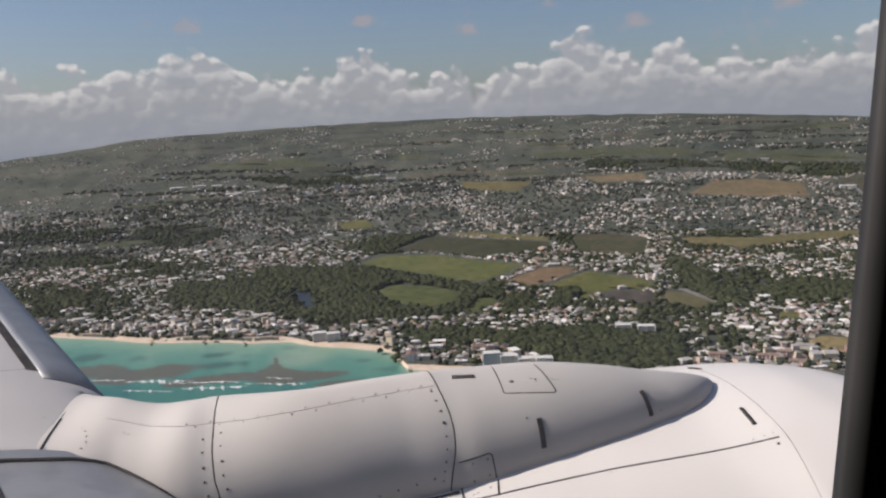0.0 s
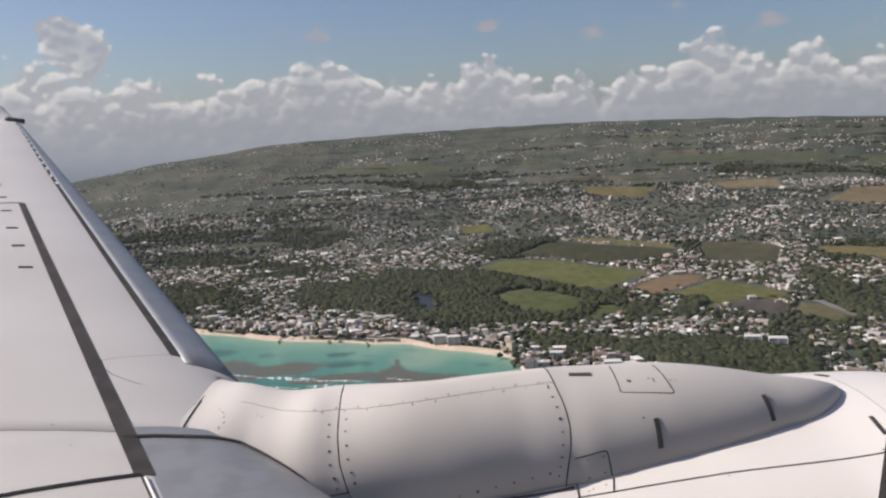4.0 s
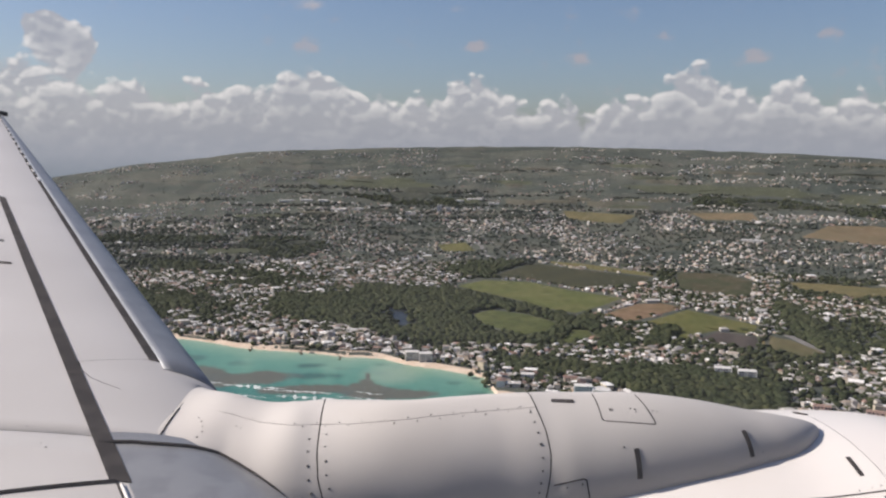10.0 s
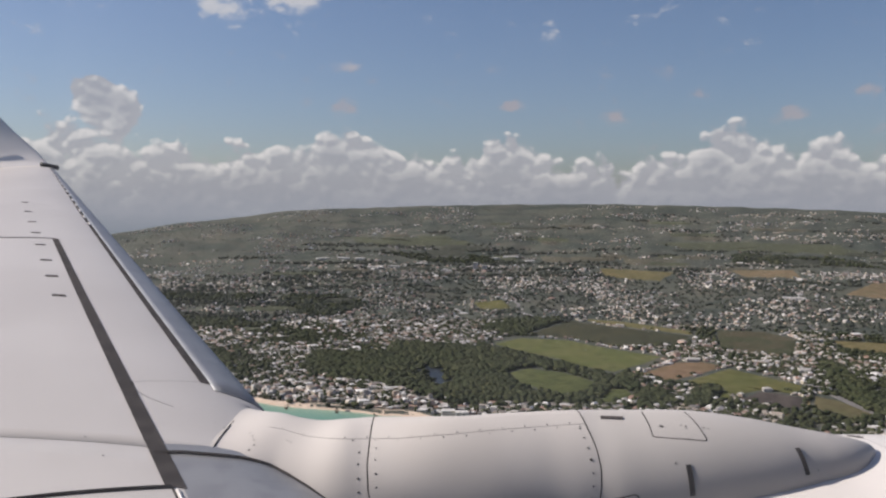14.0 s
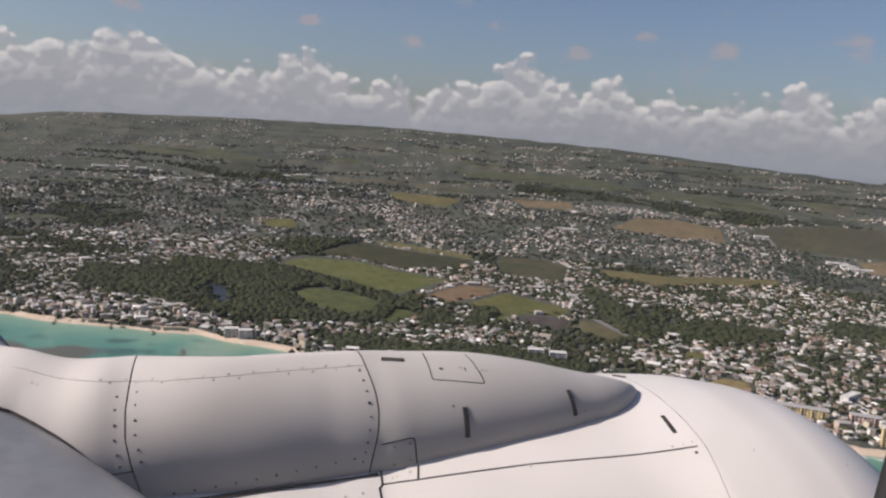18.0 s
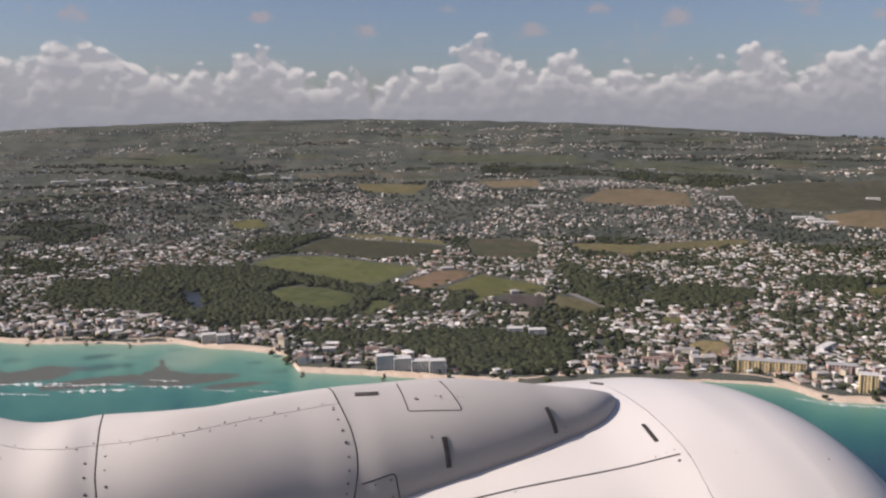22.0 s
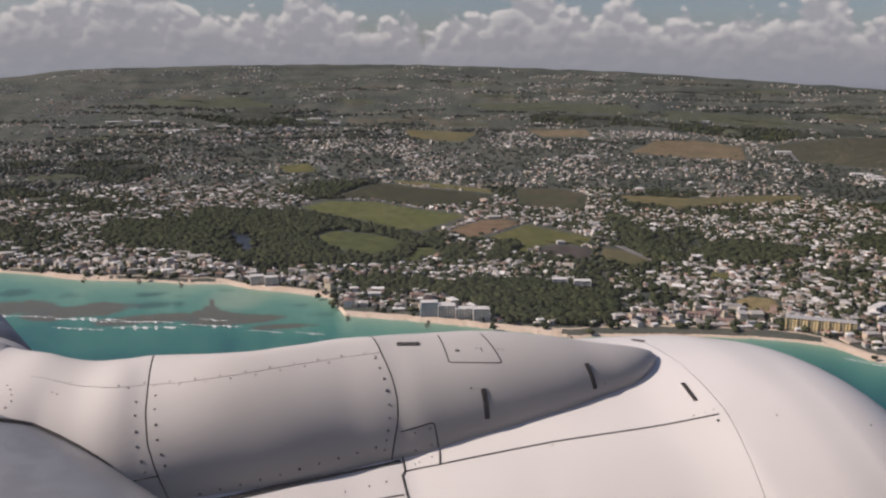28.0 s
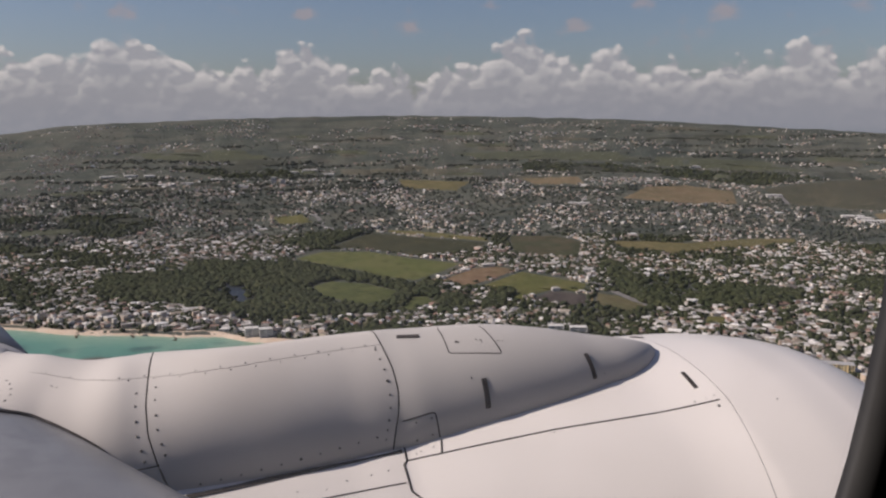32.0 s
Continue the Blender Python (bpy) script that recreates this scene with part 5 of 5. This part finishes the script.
def band(knots, wide, name, mat, label, lift=0.003):
    """A flat strip lying on the wing, following it, with a little thickness."""
    rows = []
    for (y0, c0, w0), (y1, c1, w1) in zip([(*k, v) for k, v in zip(knots, wide)], [(*k, v) for k, v in zip(knots[1:], wide[1:])]):
        for s in np.linspace(0, 1, 22):
            y, c, v = y0 + (y1 - y0) * s, c0 + (c1 - c0) * s, w0 + (w1 - w0) * s
            rows.append([wing_pt(y, c, -0.01), wing_pt(y, c, lift), wing_pt(y, c + v, lift), wing_pt(y, c + v, -0.01)])
    return part(name, loft(rows, True, True, False), mat, wing, label)


# no openings here: dark strips give the shade of the gap and slot
band([(2.36, 0.575), (7.06, 0.575)], [0.062, 0.050], "slat_gap", SEAM, "dark strip for the shaded gap behind the slat")
band([(3.50, 0.225), (9.0, 0.165), (15.2, 0.06)], [0.042, 0.034, 0.024], "slat_slot", SEAM, "dark strip for the shade in the notched slot behind the leading edge")
# bare metal nose of the slats
slat = []
for y in np.concatenate([np.linspace(3.42, 6, 16), np.linspace(6.3, 15.3, 30)]):
    c1 = float(np.interp(y, (3.42, 3.5, 9.0, 15.3), (0.228, 0.222, 0.162, 0.058)))
    up = [wing_pt(y, c1 * k * k / 100, 0.004) for k in range(10, -1, -1)]
    up = [(x + 0.004 * (1 - abs(1 - k / 5)), yy, z) for k, (x, yy, z) in enumerate(up)]
    base = le(y).z - 0.05
    low = [(x + 0.003, yy, 2 * base - z + 0.008) for x, yy, z in up[::-1]]
    slat.append(up + low)
part("slat", loft(slat, True, True), SLAT, wing, "bare metal slat along the leading edge")
# bright brackets showing in the outer slot
for k in range(13):
    y = 8.2 + 0.5 * k
    c = float(np.interp(y, (3.5, 9.0, 15.2), (0.225, 0.165, 0.06)))
    part("bracket", loft([[wing_pt(y + dy, c + 0.004, z) for dy, z in ((0, -0.004), (0, 0.012), (0.14, 0.012), (0.14, -0.004))], [wing_pt(y + dy, c + 0.024, z) for dy, z in ((0, -0.004), (0, 0.012), (0.14, 0.012), (0.14, -0.004))]], True, True, False), PAINT_WHITE, wing, "small pale bracket")
part("seam", bead(on_wing([(2.36, 0.62), (2.24, 0.97), (2.0, 1.6)]), 0.010), SEAM, wing, "dark panel seam")
part("seam", bead(on_wing([(7.07, 0.60), (7.0, 1.4)]), 0.007), SEAM, wing, "dark panel seam")
part("seam", bead([wing_pt(y, le(y).x + 0.69 + dx, -0.001) for y, dx in ((3.33, -0.03), (3.2, 0.0), (3.05, 0.012), (2.9, 0.008), (2.75, 0.0), (2.66, -0.01))], 0.004), SEAM, wing, "dark sealant seam")
part("seam", bead(on_wing([(3.36, 0.57), (3.26, 0.575), (3.19, 0.555), (3.14, 0.51), (3.10, 0.46)], n=6), 0.002), SEAM, wing, "fine panel seam")
part("seam", bead(on_wing([(3.52, 0.24), (3.36, 0.56)], n=8), 0.0015), SEAM, wing, "fine panel seam")
for y in (4.91, 5.48, 6.05, 6.72, 7.35, 8.04, 8.8, 9.66):
    part("drain_slot", loft([[wing_pt(y + dy, 0.70 + 0.02 * dz, z) for dy, z in ((-0.02, -0.004), (-0.02, 0.004), (0.02, 0.004), (0.02, -0.004))] for dz in (0, 4)], True, True, False), SEAM, wing, "small dark slot")
for y, c in ((2.92, 0.30), (2.96, 0.31), (3.0, 0.33), (2.58, 0.80), (2.55, 0.79), (2.70, 0.83)):
    rivet(lambda q, r: wing_pt(q, r), y, c, wing, 0.9)

# winglet: curves up and back from the tip
tip_rows = []
for x, y, z, ch, turn in ((-6.35, 15.4, 0.53, 1.35, 8), (-6.45, 15.52, 0.58, 1.28, 20), (-6.60, 15.64, 0.70, 1.2, 42), (-6.80, 15.74, 0.88, 1.1, 60), (-7.25, 15.88, 1.24, 0.95, 70), (-7.7, 16.0, 1.66, 0.85, 74), (-8.4, 16.2, 2.35, 0.65, 75), (-8.9, 16.35, 2.95, 0.45, 75)):
    n = Vector((0, -math.sin(radians(turn)), math.cos(radians(turn))))
    row = []
    for u in (0, 0.02, 0.08, 0.2, 0.4, 0.7, 1.0):
        row.append(Vector((x - u * ch, y, z)) + n * 0.055 * ch * (math.sqrt(u) - u))
    for u in (0.7, 0.4, 0.2, 0.08, 0.02):
        row.append(Vector((x - u * ch, y, z)) - n * 0.055 * ch * (math.sqrt(u) - u))
    tip_rows.append(row)
winglet = part("winglet", loft(tip_rows, True, True), PAINT_WHITE, airliner, "white upswept winglet with dark marking bars")
part("tip_light", loft([[(-6.27 - 0.3 * u, 15.38 + 0.05 * math.cos(q), 0.565 + 0.04 * math.sin(q) + 0.06 * u) for q in np.linspace(0, 2 * math.pi, 9)[:-1]] for u in (0, 0.3, 0.8, 1.0)], True, True), RUBBER, winglet, "dark tip fitting")
for k in range(5):
    z0 = 0.98 + 0.085 * k
    xx, yy = -7.62 - 0.62 * (z0 - 0.98), 15.76 + 0.32 * (z0 - 0.98)
    part("marking_bar", loft([[(xx - dx, yy - 0.035 - s, z0 + dz) for dx, dz in ((0, 0), (0.34, 0.02), (0.34, 0.065), (0, 0.045))] for s in (0, 0.012)], True, True, False), RUBBER, winglet, "plain dark bar")

# bare metal leading edge at the wing root
def root_ring(y):
    x0 = -0.165 - 0.80 * (y - 2.41)
    back = le(y).x - 0.62
    zc, long = wing_pt(y, 0.62)[2] - 0.219, x0 - back
    pts = []
    for k in range(0, 29):
        a = radians(-105 + 195 * k / 28)
        pts.append((back + long * max(math.cos(a), 0.0) ** 0.8, y, zc + 0.215 * math.sin(a)))
    return pts


root = part("root_leading_edge", loft([root_ring(y) for y in np.linspace(0.6, 2.70, 26)], False), POLISHED, airliner, "bare polished metal leading edge at the wing root")
part("trim_strip", bead([(p[0] + 0.012, p[1], p[2] + 0.006) for p in (root_ring(y)[28] for y in np.linspace(0.6, 2.34, 24))], 0.005), PAINT_WHITE, root, "thin pale edge strip")
seam([(p[0] + 0.002, p[1], p[2] + 0.002) for p in (root_ring(y)[28] for y in np.linspace(0.6, 2.68, 24))], root, 0.004)
# dark seal where the leading edge runs into the pylon fairing
flank = np.array([fair(x, a) for x in np.linspace(-0.72, 0.25, 70) for a in np.linspace(45, 128, 70)])
meet = []
for k in range(4, 29):
    for y in np.linspace(2.25, 2.70, 90):
        p = root_ring(y)[k]
        near_by = np.hypot(flank[:, 0] - p[0], flank[:, 2] - p[2])
        if y > 2.69 or p[1] >= flank[np.argmin(near_by), 1]:
            meet.append((p[0], p[1] - 0.004, p[2] + 0.002))
            break
part("edge_seal", bead(meet, 0.0075), SEAM, root, "dark seal against the pylon fairing")

# unseen round hull, added to keep sky light off the pylon; open at the window
HULL_Y, HULL_Z, HULL = -1.645, -0.05, 2.0
bm = bmesh.new()
hull_x = np.concatenate([np.linspace(-16, -0.42, 24), np.linspace(0.40, 12, 20)])
hull_a = np.concatenate([np.linspace(-12.5, 12.5, 12), np.linspace(12.5, 347.5, 72)[1:-1]])
rows = [[bm.verts.new((x, HULL_Y + HULL * math.cos(radians(a)), HULL_Z + HULL * math.sin(radians(a)))) for a in hull_a] for x in hull_x]
for i, (r0, r1) in enumerate(zip(rows, rows[1:])):
    for k in range(len(hull_a)):
        if i == 23 and k < 11:
            continue
        f = bm.faces.new((r0[k], r0[(k + 1) % len(hull_a)], r1[(k + 1) % len(hull_a)], r1[k]))
        f.smooth = True
bm.faces.new(rows[0]), bm.faces.new(rows[-1][::-1])
part("fuselage", bm, HULL_DARK, airliner, "unseen round fuselage hull, darkened to cut bounce light")

# cabin wall with its rounded window
def window_edge(scale, y):
    pts = []
    for k in range(72):
        a = 2 * math.pi * k / 72
        c, s = math.cos(a), math.sin(a)
        z = -0.01 + 0.36 * scale * math.copysign(abs(s) ** 0.45, s)
        pts.append((-0.016 + 0.287 * scale * math.copysign(abs(c) ** 0.45, c) + 0.08 * z, y, z))   # sheared with height to fit the camera's view
    return pts


part("window_frame", loft([window_edge(1.24, 0.35), window_edge(1.10, 0.325), window_edge(1.0, 0.303), window_edge(1.0, 0.297), window_edge(1.035, 0.29), window_edge(1.05, 0.30), window_edge(1.075, 0.285)], True), RUBBER, airliner, "dark window surround")
square = [(2.6 * max(-1, min(1, 1.5 * math.cos(2 * math.pi * k / 72))), 0.28, 0.62 * max(-1, min(1, 1.5 * math.sin(2 * math.pi * k / 72)))) for k in range(72)]
part("cabin_wall", loft([window_edge(1.07, 0.29), window_edge(1.16, 0.275), square, [(x, -3.0, z) for x, y, z in square], [(0.0, -3.0, 0.0)] * 72], True), CABIN, airliner, "grey cabin lining")
pane = part("window_pane", loft([[(x, 0.32, z) for x, y, z in window_edge(1.07, 0.3)], [(0.0, 0.32, 0.0)] * 72], True), PANE, airliner, "clear acrylic pane with faint scuffs")
pane.visible_shadow = False
